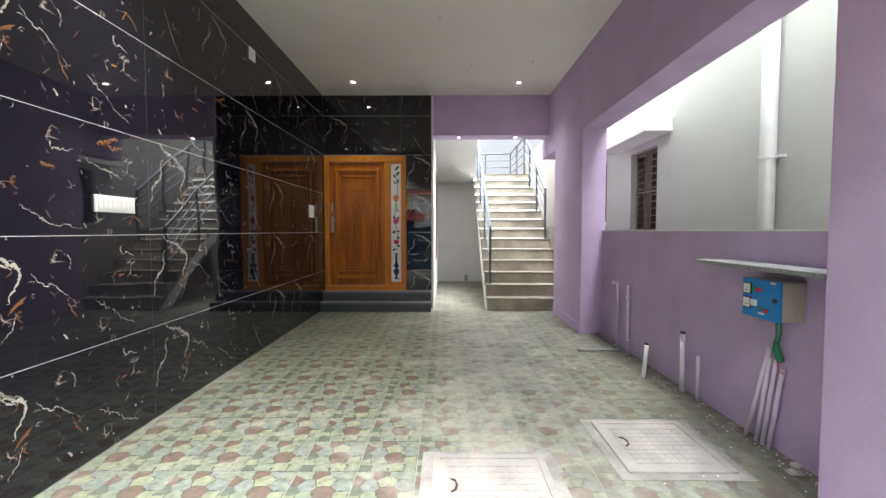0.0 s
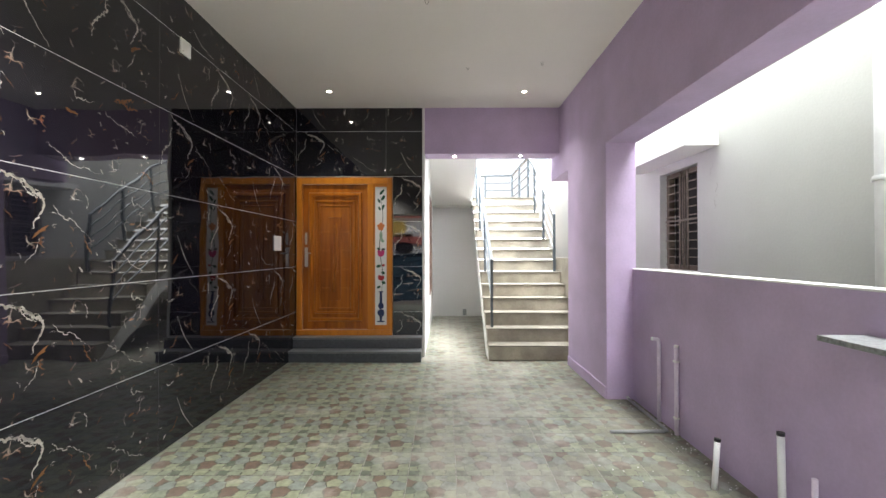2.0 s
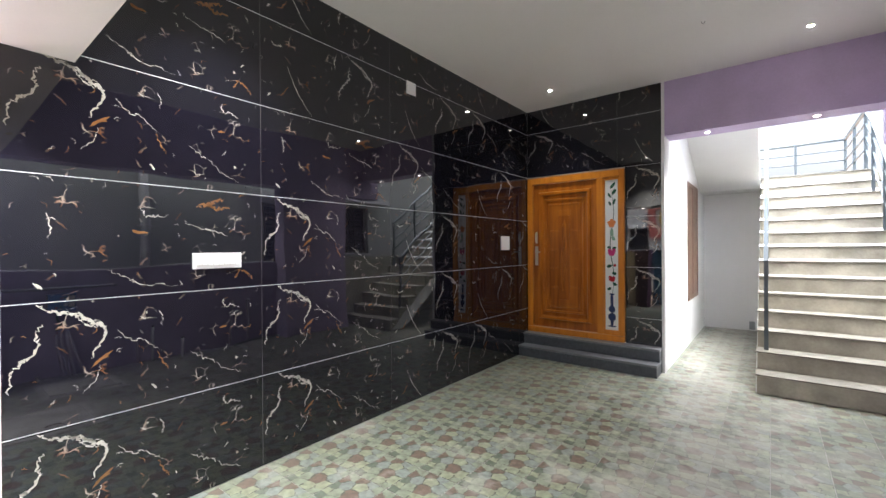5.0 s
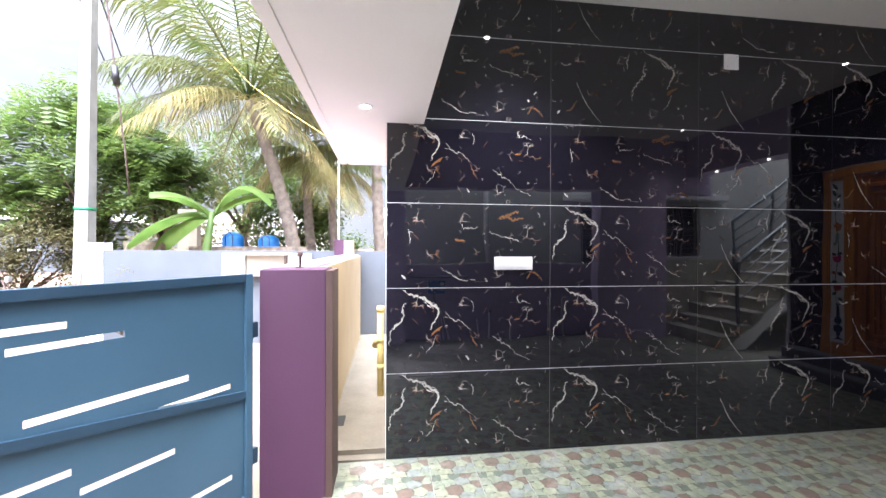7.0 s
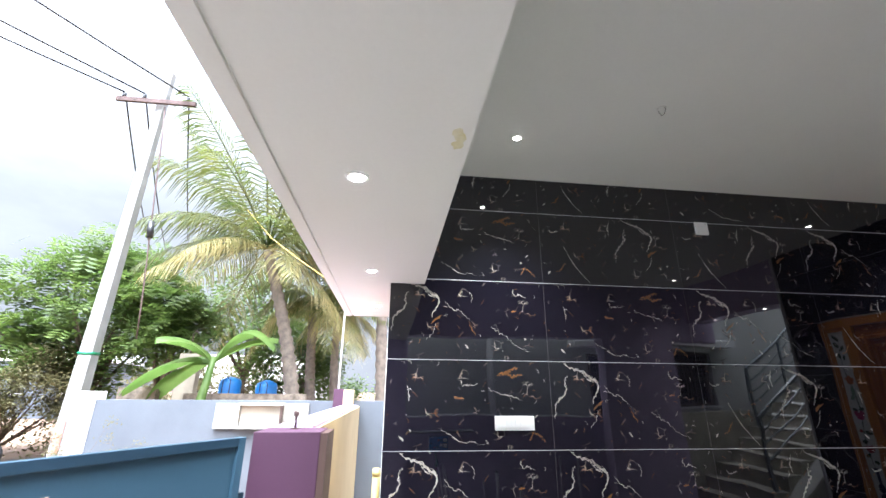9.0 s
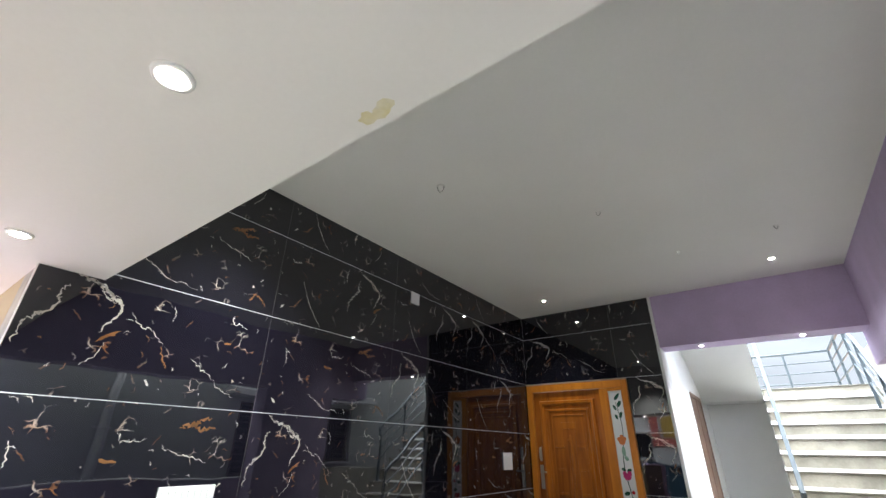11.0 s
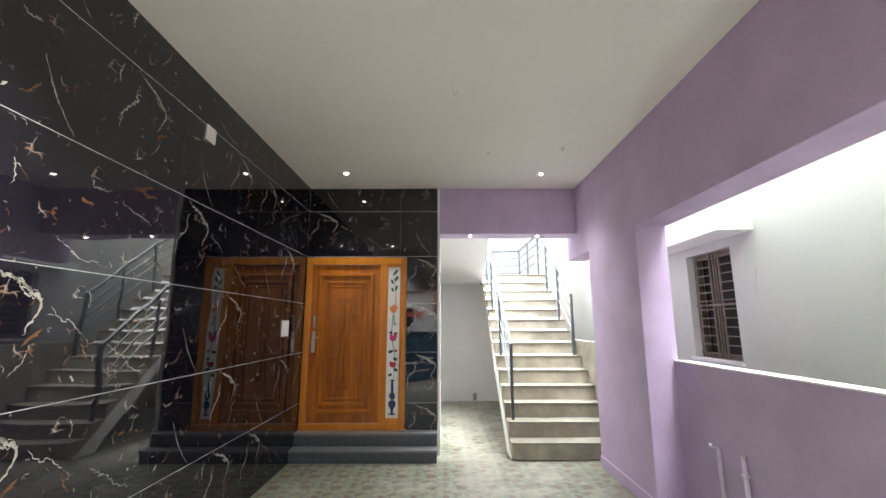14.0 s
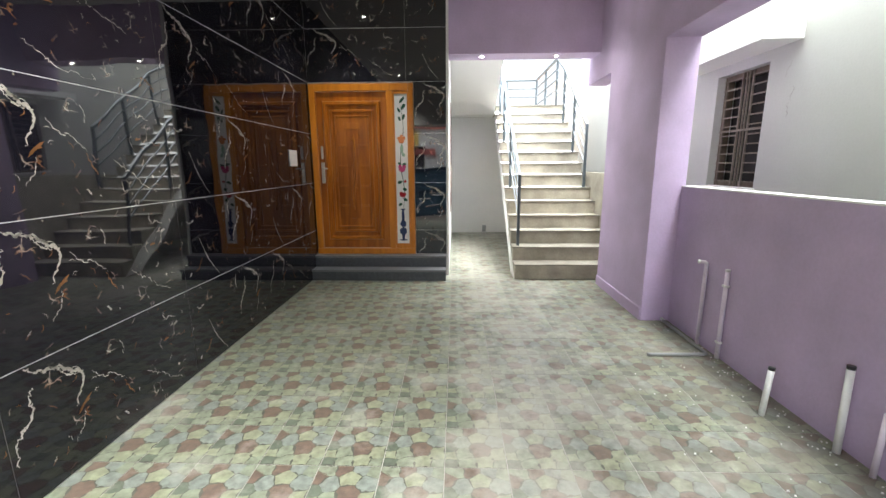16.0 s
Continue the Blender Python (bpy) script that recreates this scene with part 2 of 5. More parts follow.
def marble():
    """Polished black tile: fine pale and rust flecks, the same on each tile, and a slightly wavy polish."""
    m = bpy.data.materials.new("black_marble_tile")
    m.use_nodes = True
    nt = m.node_tree
    b = nt.nodes["Principled BSDF"]
    b.inputs["Roughness"].default_value, b.inputs["Specular IOR Level"].default_value = 0.025, 0.75
    tc = nt.nodes.new("ShaderNodeTexCoord")

    def noise_node(scale, detail=4.0, dist=0.0):
        n = nt.nodes.new("ShaderNodeTexNoise")
        n.inputs["Scale"].default_value, n.inputs["Detail"].default_value, n.inputs["Distortion"].default_value = scale, detail, dist
        nt.links.new(tc.outputs["Object"], n.inputs["Vector"])
        return n

    def step(sock, lo, hi):
        r = nt.nodes.new("ShaderNodeMapRange")
        r.inputs["From Min"].default_value, r.inputs["From Max"].default_value = lo, hi
        nt.links.new(sock, r.inputs["Value"])
        return r.outputs[0]

    def mul(a, c):
        n = nt.nodes.new("ShaderNodeMath")
        n.operation = "MULTIPLY"
        nt.links.new(a, n.inputs[0])
        nt.links.new(c, n.inputs[1])
        return n.outputs[0]

    warp = nt.nodes.new("ShaderNodeMix")
    warp.data_type = "RGBA"
    warp.inputs["Factor"].default_value = 0.10
    w = noise_node(7.0, 5.0)
    nt.links.new(tc.outputs["Object"], warp.inputs["A"])
    nt.links.new(w.outputs["Color"], warp.inputs["B"])
    v = nt.nodes.new("ShaderNodeTexVoronoi")
    v.feature = "DISTANCE_TO_EDGE"
    v.inputs["Scale"].default_value = 13.0
    nt.links.new(warp.outputs["Result"], v.inputs["Vector"])
    crack = mul(step(v.outputs["Distance"], 0.035, 0.008), step(noise_node(6.5, 3.0).outputs["Fac"], 0.56, 0.66))
    v2 = nt.nodes.new("ShaderNodeTexVoronoi")
    v2.inputs["Scale"].default_value = 15.0
    nt.links.new(warp.outputs["Result"], v2.inputs["Vector"])
    fleck = mul(step(v2.outputs["Distance"], 0.11, 0.05), step(noise_node(5.0, 2.0).outputs["Fac"], 0.57, 0.62))
    mx = nt.nodes.new("ShaderNodeMath")
    mx.operation = "MAXIMUM"
    nt.links.new(crack, mx.inputs[0])
    nt.links.new(fleck, mx.inputs[1])
    tone = nt.nodes.new("ShaderNodeValToRGB")
    tone.color_ramp.elements[0].position, tone.color_ramp.elements[0].color = 0.42, (0.16, 0.07, 0.028, 1)
    tone.color_ramp.elements[1].position, tone.color_ramp.elements[1].color = 0.58, (0.42, 0.38, 0.33, 1)
    nt.links.new(noise_node(4.0, 2.0).outputs["Fac"], tone.inputs[0])
    base = nt.nodes.new("ShaderNodeMix")
    base.data_type = "RGBA"
    base.inputs["A"].default_value = (0.0066, 0.0065, 0.0115, 1)
    nt.links.new(mx.outputs[0], base.inputs["Factor"])
    nt.links.new(tone.outputs[0], base.inputs["B"])
    cloud = nt.nodes.new("ShaderNodeMix")
    cloud.data_type, cloud.blend_type = "RGBA", "ADD"
    cloud.inputs["B"].default_value = (0.002, 0.0015, 0.002, 1)
    nt.links.new(step(noise_node(9.0, 5.0).outputs["Fac"], 0.5, 0.75), cloud.inputs["Factor"])
    nt.links.new(base.outputs["Result"], cloud.inputs["A"])
    nt.links.new(cloud.outputs["Result"], b.inputs["Base Color"])
    g = nt.nodes.new("ShaderNodeNewGeometry")
    wave = nt.nodes.new("ShaderNodeTexNoise")
    wave.inputs["Scale"].default_value, wave.inputs["Detail"].default_value = 2.2, 1.0
    nt.links.new(g.outputs["Position"], wave.inputs["Vector"])
    bp = nt.nodes.new("ShaderNodeBump")
    bp.inputs["Strength"].default_value, bp.inputs["Distance"].default_value = 0.35, 0.006
    nt.links.new(wave.outputs["Fac"], bp.inputs["Height"])
    nt.links.new(bp.outputs[0], b.inputs["Normal"])
    return m


def gloss(name, color, rough=0.05):
    m = mat(name, color, rough, vary=0.12, scale=25, bump=0.0)
    return m


BLACK = marble()
VEIN = gloss("pale_vein", (0.50, 0.47, 0.41))
RUST = gloss("rust_vein", (0.22, 0.105, 0.042))


def stone(name, color):
    """Printed stone of the floor tiles under a film of pale dust, thicker along the trodden strip."""
    m = mat(name, color, 0.42, vary=0.24, scale=26, bump=0.12, fine=160)
    nt = m.node_tree
    b = nt.nodes["Principled BSDF"]
    src = b.inputs["Base Color"].links[0].from_socket
    g, sp = nt.nodes.new("ShaderNodeNewGeometry"), nt.nodes.new("ShaderNodeSeparateXYZ")
    nt.links.new(g.outputs["Position"], sp.inputs[0])
    n = nt.nodes.new("ShaderNodeTexNoise")
    n.inputs["Scale"].default_value, n.inputs["Detail"].default_value, n.inputs["Roughness"].default_value = 2.4, 9, 0.68
    nt.links.new(g.outputs["Position"], n.inputs["Vector"])

    def math_node(op, a, c):
        q = nt.nodes.new("ShaderNodeMath")
        q.operation = op
        for sock, val in ((q.inputs[0], a), (q.inputs[1], c)):
            if isinstance(val, (int, float)):
                sock.default_value = val
            else:
                nt.links.new(val, sock)
        return q.outputs[0]

    off = math_node("SUBTRACT", sp.outputs["X"], 0.45)
    bell = math_node("POWER", 2.718, math_node("MULTIPLY", math_node("MULTIPLY", off, off), -2.6))
    total = math_node("ADD", n.outputs["Fac"], math_node("MULTIPLY", bell, 0.17))
    r = nt.nodes.new("ShaderNodeMapRange")
    r.inputs["From Min"].default_value, r.inputs["From Max"].default_value = 0.52, 0.70
    r.inputs["To Min"].default_value, r.inputs["To Max"].default_value = 0.10, 0.52
    nt.links.new(total, r.inputs["Value"])
    mx = nt.nodes.new("ShaderNodeMix")
    mx.data_type = "RGBA"
    mx.inputs["B"].default_value = (0.53, 0.50, 0.44, 1)
    nt.links.new(r.outputs[0], mx.inputs["Factor"])
    nt.links.new(src, mx.inputs["A"])
    # wet cement dirt trodden in along the parapet side
    d = nt.nodes.new("ShaderNodeTexNoise")
    d.inputs["Scale"].default_value, d.inputs["Detail"].default_value, d.inputs["Roughness"].default_value = 3.4, 9, 0.7
    nt.links.new(g.outputs["Position"], d.inputs["Vector"])
    far = math_node("MULTIPLY", math_node("SUBTRACT", sp.outputs["X"], 0.1), 0.13)
    dirt = nt.nodes.new("ShaderNodeMapRange")
    dirt.inputs["From Min"].default_value, dirt.inputs["From Max"].default_value = 0.56, 0.80
    dirt.inputs["To Max"].default_value = 0.75
    nt.links.new(math_node("ADD", d.outputs["Fac"], far), dirt.inputs["Value"])
    mx2 = nt.nodes.new("ShaderNodeMix")
    mx2.data_type = "RGBA"
    mx2.inputs["B"].default_value = (0.15, 0.14, 0.11, 1)
    nt.links.new(dirt.outputs[0], mx2.inputs["Factor"])
    nt.links.new(mx.outputs["Result"], mx2.inputs["A"])
    nt.links.new(mx2.outputs["Result"], b.inputs["Base Color"])
    return m


STONES = [stone("brown_stone", (0.175, 0.105, 0.074)), stone("yellow_green_stone", (0.35, 0.385, 0.24)), stone("blue_grey_stone", (0.26, 0.31, 0.275)),
          stone("dark_green_stone", (0.13, 0.17, 0.12)), stone("grey_green_stone", (0.29, 0.34, 0.235)), stone("joint_line", (0.075, 0.08, 0.06))]


# ---- mesh helpers ----
def add_box(bm, x0, y0, z0, x1, y1, z1, mi=0):
    v = [bm.verts.new((x, y, z)) for z in (z0, z1) for y in (y0, y1) for x in (x0, x1)]
    for f in ((0, 2, 3, 1), (4, 5, 7, 6), (0, 1, 5, 4), (1, 3, 7, 5), (3, 2, 6, 7), (2, 0, 4, 6)):
        bm.faces.new([v[i] for i in f]).material_index = mi


def finish(name, bm, materials, parent=None, label="", smooth=False):
    me = bpy.data.meshes.new(name)
    bm.normal_update()
    bm.to_mesh(me)
    bm.free()
    for m in (materials if isinstance(materials, (list, tuple)) else (materials,)):
        me.materials.append(m)
    if smooth:
        for p in me.polygons:
            p.use_smooth = True
    ob = new(name, me)
    if parent is not None:
        ob.parent = parent
    if label:
        ob["label"] = label
    return ob


def part(name, bm, material, parent, label="", smooth=False):
    return finish(name, bm, material, parent, label, smooth)


def boxes(name, material, *bs, parent=None, label="", bevel=0.0, segs=2):
    bm = bmesh.new()
    for b in bs:
        add_box(bm, *b)
    if bevel:
        bmesh.ops.bevel(bm, geom=bm.edges[:], offset=bevel, segments=segs, affect="EDGES", profile=0.6)
    return finish(name, bm, material, parent, label)


def thing(name, label, category, m=None, group="", kind=""):
    ob = new(name)
    ob.empty_display_size = 0.1
    if m is not None:
        ob.matrix_world = m
    return tagged(ob, label, category, group, kind)


def structure(ob, label, category):
    return tagged(ob, label, category, kind="structure")


def tube(bm, pts, r, seg=8, cap=True, mi=0):
    """A round tube along a list of points, of one radius or one for each point."""
    pts = [Vector(p) for p in pts]
    rr = r if isinstance(r, (list, tuple)) else [r] * len(pts)
    rings, side = [], None
    for i, p in enumerate(pts):
        d = (pts[min(i + 1, len(pts) - 1)] - pts[max(i - 1, 0)]).normalized()
        if side is None:
            side = d.orthogonal().normalized()
        side = (side - d * side.dot(d)).normalized()
        up = d.cross(side)
        rings.append([bm.verts.new(p + (side * math.cos(a) + up * math.sin(a)) * rr[i]) for a in [2 * math.pi * k / seg for k in range(seg)]])
    for a, b in zip(rings, rings[1:]):
        for k in range(seg):
            f = bm.faces.new((a[k], a[(k + 1) % seg], b[(k + 1) % seg], b[k]))
            f.material_index, f.smooth = mi, True
    if cap:
        bm.faces.new(rings[0][::-1]).material_index = mi
        bm.faces.new(rings[-1]).material_index = mi


def tubes(name, material, paths, r, parent=None, label="", seg=8):
    bm = bmesh.new()
    for p in paths:
        tube(bm, p, r, seg)
    return finish(name, bm, material, parent, label)


def bar(bm, p, q, w, h=None):
    """A square bar from p to q."""
    p, q = Vector(p), Vector(q)
    d = (q - p).normalized()
    s = d.cross(Vector((0, 0, 1)))
    s = s.normalized() if s.length > 1e-4 else Vector((1, 0, 0))
    u = s.cross(d).normalized()
    s, u = s * w / 2, u * (h or w) / 2
    a = [bm.verts.new(c + i * s + j * u) for c in (p, q) for i, j in ((-1, -1), (1, -1), (1, 1), (-1, 1))]
    for f in ((3, 2, 1, 0), (4, 5, 6, 7), (0, 1, 5, 4), (1, 2, 6, 5), (2, 3, 7, 6), (3, 0, 4, 7)):
        bm.faces.new([a[i] for i in f])


def sheet(bm, u0, v0, u1, v1, holes, place):
    """A plate in u, v with rectangular holes; place(u, v, side) gives the two faces' points."""
    us = sorted({u0, u1, *[c for h in holes for c in (h[0], h[2])]})
    vs = sorted({v0, v1, *[c for h in holes for c in (h[1], h[3])]})
    verts = {}

    def vert(u, v, k):
        if (u, v, k) not in verts:
            verts[u, v, k] = bm.verts.new(place(u, v, k))
        return verts[u, v, k]

    solid = lambda i, j: 0 <= i < len(us) - 1 and 0 <= j < len(vs) - 1 and not any(
        h[0] <= us[i] and us[i + 1] <= h[2] and h[1] <= vs[j] and vs[j + 1] <= h[3] for h in holes)
    for i in range(len(us) - 1):
        for j in range(len(vs) - 1):
            if not solid(i, j):
                continue
            c = ((us[i], vs[j]), (us[i + 1], vs[j]), (us[i + 1], vs[j + 1]), (us[i], vs[j + 1]))
            bm.faces.new([vert(*p, 0) for p in c])
            bm.faces.new([vert(*p, 1) for p in c[::-1]])
            for a, b, di, dj in ((0, 1, 0, -1), (1, 2, 1, 0), (2, 3, 0, 1), (3, 0, -1, 0)):
                if not solid(i + di, j + dj):
                    bm.faces.new((vert(*c[b], 0), vert(*c[a], 0), vert(*c[a], 1), vert(*c[b], 1)))
    bmesh.ops.recalc_face_normals(bm, faces=bm.faces[:])


def disc(bm, cx, cy, z, rx, ry, n=12, wob=0.0, turn=0.0, mi=0):
    """A flat blob facing up in local x, y."""
    vs = []
    for k in range(n):
        a = 2 * math.pi * k / n
        r = 1 + random.uniform(-wob, wob)
        x, y = rx * r * math.cos(a), ry * r * math.sin(a)
        vs.append(bm.verts.new((cx + x * math.cos(turn) - y * math.sin(turn), cy + x * math.sin(turn) + y * math.cos(turn), z)))
    f = bm.faces.new(vs)
    f.material_index = mi
    return f


def lathe(bm, profile, cx=0, cy=0, seg=20, mi=0):
    """A turned body from (radius, height) pairs."""
    rings = [[bm.verts.new((cx + r * math.cos(2 * math.pi * k / seg), cy + r * math.sin(2 * math.pi * k / seg), z)) for k in range(seg)] for r, z in profile]
    for a, b in zip(rings, rings[1:]):
        for k in range(seg):
            f = bm.faces.new((a[k], a[(k + 1) % seg], b[(k + 1) % seg], b[k]))
            f.smooth, f.material_index = True, mi
    bm.faces.new(rings[0][::-1]).material_index = mi
    bm.faces.new(rings[-1]).material_index = mi


# ---- the porch: shell ----
WX, FX = -1.850, 1.665      # tiled wall face, lilac wall face
CZ, SZ = 3.325, 2.366      # porch ceiling, underside of the front beam
BY = 6.595                 # tiled end wall face
floor = structure(boxes("floor", GREYGROUT, (-1.85, 1.15, -0.2, 1.95, 10.13, -0.0018)), "porch floor of printed ceramic tiles, dusty", "floor")
wall_w = structure(boxes("wall_west", GREYGROUT, (-2.10, 1.535, -0.2, -1.860, 6.9, 3.45)), "porch wall clad in polished black marble-look tiles", "wall")
wall_d = structure(boxes("wall_door", GREYGROUT, (-1.86, 6.605, -0.2, -1.845, 6.9, 3.45), (-0.56, 6.605, -0.2, -0.165, 6.9, 3.45), (-1.845, 6.605, 2.395, -0.56, 6.9, 3.45)), "entrance wall clad in polished black tiles", "wall")
structure(boxes("wall_passage", WHITE, (-0.163, 6.58, -0.2, -0.135, 8.24, 3.45), (-0.163, 8.24, -0.2, -0.135, 9.30, 0.64), (-0.163, 8.24, 2.40, -0.135, 9.30, 3.45), (-0.163, 9.30, -0.2, -0.135, 10.13, 3.45),
                (-0.40, 6.9, -0.2, -0.38, 10.13, 3.45)), "white house wall beside the stair passage", "wall")
structure(boxes("ceiling", CEIL, (-1.86, 1.792, CZ, 2.0, 6.6, 3.45)), "white painted porch ceiling", "ceiling")
bm = bmesh.new()
add_box(bm, -3.40, 1.13, SZ, 2.0, 1.790, 3.45)
add_box(bm, -3.40, 1.05, SZ, 2.0, 1.112, 3.45)
add_box(bm, -3.40, 1.112, SZ + 0.012, 2.0, 1.13, 3.45)
structure(finish("beam_front", bm, CEIL), "white front canopy with a drip groove", "beam")
structure(boxes("beam_back", LILAC, (-0.133, 6.60, 2.71, FX - 0.002, 6.90, 3.45)), "lilac painted cross beam before the stairs", "beam")
structure(boxes("wall_east", LILAC, (FX, 1.825, 2.43, 1.945, 5.0, 3.45), (FX, 5.0, -0.2, 1.945, 6.22, 3.45), (FX, 6.22, 2.41, 1.9, 7.04, 3.45), (FX, 1.05, -0.2, 1.96, 1.823, 2.36)), "lilac side wall with a wide opening", "wall")
structure(boxes("skirting", LILAC, (FX - 0.012, 5.012, 0.0, FX - 0.001, 6.22, 0.11)), "lilac painted skirting band", "baseboard")
structure(boxes("parapet", LILAC, (1.915, 1.826, -0.2, 2.03, 5.06, 1.225)), "low lilac parapet wall with scuffed paint", "wall")
structure(boxes("parapet_cap", WHITE, (1.912, 1.828, 1.226, 2.035, 4.998, 1.236)), "whitewashed top of the parapet", "trim")
structure(boxes("parapet_stair", CONCRETE, (1.96, 6.225, -0.2, 2.06, 12.0, 1.30)), "bare plaster low wall beside the stairs", "wall")
structure(boxes("wall_back", WHITE, (-0.134, 10.13, -0.2, 2.06, 10.3, 2.362)), "white wall under the stair landing", "wall")
structure(boxes("slab_roof", CEIL, (-2.4, 1.05, 3.452, 2.0, 6.9, 3.50)), "roof slab over the porch", "ceiling")
# underside of the upper flight
bm = bmesh.new()
prof = ((6.905, 3.62), (9.64, 2.365), (10.13, 2.365), (10.13, 2.50), (9.64, 2.50), (6.905, 3.78))
ring = [[bm.verts.new((x, y, z)) for y, z in prof] for x in (-0.134, 0.69)]
bm.faces.new(ring[0])
bm.faces.new(ring[1][::-1])
for k in range(6):
    bm.faces.new((ring[0][k], ring[1][k], ring[1][(k + 1) % 6], ring[0][(k + 1) % 6]))
bmesh.ops.recalc_face_normals(bm, faces=bm.faces[:])
structure(finish("upper_flight", bm, WHITE), "white sloping underside of the upper stair flight", "ceiling")
# neighbouring house
bm = bmesh.new()
sheet(bm, -7.0, -0.2, 13.5, 3.6, [(5.15, 1.20, 5.86, 2.27), (6.72, 1.36, 7.62, 2.34)], lambda u, v, k: (2.62 + 0.22 * k, u, v))
structure(finish("wall_neighbour", bm, RENDERED), "neighbouring house wall, weathered white paint", "wall")

# Unseen ground strip, made pale so that it lights the wall above.
structure(boxes("gap_floor", PASSAGE, (2.065, -7.0, -0.2, 2.619, 13.4, -0.02)), "unseen pale ground strip added to brighten the gap between the houses", "pavement")
# White plates on the unseen outer faces, added to reflect light into the gap.
structure(boxes("outer_plaster", RENDERED, (2.031, 1.826, -0.019, 2.036, 5.06, 1.2255), (1.9455, 1.826, 2.43, 1.951, 6.21, 3.45)), "unseen white facing added to bounce light onto the neighbouring wall", "wall")
# Unseen upstand on the roof; keeps sky light off the neighbour's top strip.
structure(boxes("terrace_parapet", RENDERED, (1.88, 1.05, 3.501, 2.0, 6.9, 4.15), (-2.4, 1.05, 3.501, 1.879, 1.17, 4.15)), "unseen white upstand added over the porch to shade the neighbouring wall", "wall")

# ---- the staircase ----
RISE, RUN, SY = 0.178, 0.24, 6.40
stairs = thing("staircase", "bare concrete staircase with cement-washed steps and worn edges, treads toned down against overhead light", "stairs")
for k in range(14):
    z, y = RISE * k, SY + RUN * k
    ob = boxes("step", CONCRETE, (0.70, y, z, 1.955, y + RUN + (0.06 if k < 13 else 0.0), z + RISE), parent=stairs, bevel=0.012)
    ob2 = boxes("nosing", NOSING, (0.692, y - 0.015, z + RISE + 0.001, 1.955, y + RUN - 0.001, z + RISE + 0.016), parent=stairs, bevel=0.006)
bm = bmesh.new()
prof = [(SY + 0.02, -0.01), (SY + 0.34, -0.01), (9.62, 2.30), (9.62, 2.48)]
ring = [[bm.verts.new((x, y, z)) for y, z in prof] for x in (0.693, 1.95)]
bm.faces.new(ring[0])
bm.faces.new(ring[1][::-1])
for k in range(4):
    bm.faces.new((ring[0][k], ring[1][k], ring[1][(k + 1) % 4], ring[0][(k + 1) % 4]))
bmesh.ops.recalc_face_normals(bm, faces=bm.faces[:])
part("waist_slab", bm, WHITE, stairs, "white painted side of the flight")
boxes("landing", CONCRETE, (-0.13, 9.765, 2.37, 2.06, 12.1, 2.492), parent=stairs)


def railing(name, posts, label, bars=4, height=0.92):
    """Square posts, a top rail and thinner bars following the posts' feet."""
    t = thing(name, label, "railing")
    for p in posts:
        bm = bmesh.new()
        bar(bm, p, (p[0], p[1], p[2] + height), 0.036)
        part("post", bm, RAIL, t)
    for i in range(bars):
        bm = bmesh.new()
        up = height - 0.01 - i * 0.19
        tube(bm, [Vector(p) + Vector((0, 0, up)) for p in posts], 0.027 if i == 0 else 0.013, 4)
        for f in bm.faces:
            f.smooth = False
        part("handrail" if i == 0 else "bar", bm, RAIL, t)
    return t


def on_step(x, k):
    return (x, SY + RUN * (k - 1) + 0.10, RISE * k + 0.012)


railing("stair_railing", [on_step(0.775, k) for k in (2, 6, 10, 13)], "blue-grey painted steel railing on the open side of the stairs")
railing("stair_railing", [on_step(1.88, 6), on_step(1.88, 9), on_step(1.88, 12), (1.90, 9.85, 2.49), (1.90, 10.9, 2.49), (1.90, 11.95, 2.49), (1.2, 12.0, 2.49), (0.3, 12.0, 2.49)],
        "blue-grey painted steel railing turning round the stair landing")

# ---- ceiling lights ----
def downlight(x, y, z, label, power, group, rad):
    t = thing("downlight", label, "ceiling light", pose(x, y, z), group)
    bm = bmesh.new()
    lathe(bm, [(rad * 0.80, -0.001), (rad * 0.84, -0.007), (rad * 1.2, -0.006), (rad * 1.25, -0.0005)], seg=24)
    part("rim", bm, PLASTIC, t)
    bm = bmesh.new()
    lathe(bm, [(rad * 0.80, -0.0035), (rad * 0.6, -0.010), (rad * 0.2, -0.0115)], seg=24)
    part("lens", bm, LAMP, t, "glowing warm diffuser")
    la = bpy.data.lights.new("downlight_beam", "SPOT")
    la.energy, la.color, la.spot_size, la.spot_blend, la.shadow_soft_size = power, (1.0, 0.95, 0.88), radians(98), 1.0, 0.02
    lo = new("downlight_beam", la)
    lo.matrix_world = pose(x, y, z - 0.03)
    return t


for x, y, w in ((-1.25, 2.39, DL_CEIL), (-1.25, 6.01, DL_BACK), (1.09, 6.04, DL_BACK)):
    downlight(x, y, CZ, "small round recessed light, lit, in the porch ceiling", w, "porch ceiling lights", 0.027)
for x in (-0.20, -1.526, -2.755):
    downlight(x, 1.40, SZ, "small round recessed light, lit, under the front canopy", DL_SOFFIT, "canopy lights", 0.037)
for x in (0.27, 1.17):
    downlight(x, 6.72, 2.71, "small round recessed light, lit, under the cross beam", DL_BEAM, "beam lights", 0.026)

# hooks and wire ends left in the ceiling
for x, y, r in ((-0.81, 3.22, 0.024), (0.0, 4.22, 0.016), (1.13, 5.28, 0.014), (0.38, 5.38, 0.012)):
    t = thing("ceiling_hook", "thin bare wire loop hanging from the white ceiling", "hook", pose(x, y, CZ, 0, 0, 20), "ceiling wire hooks")
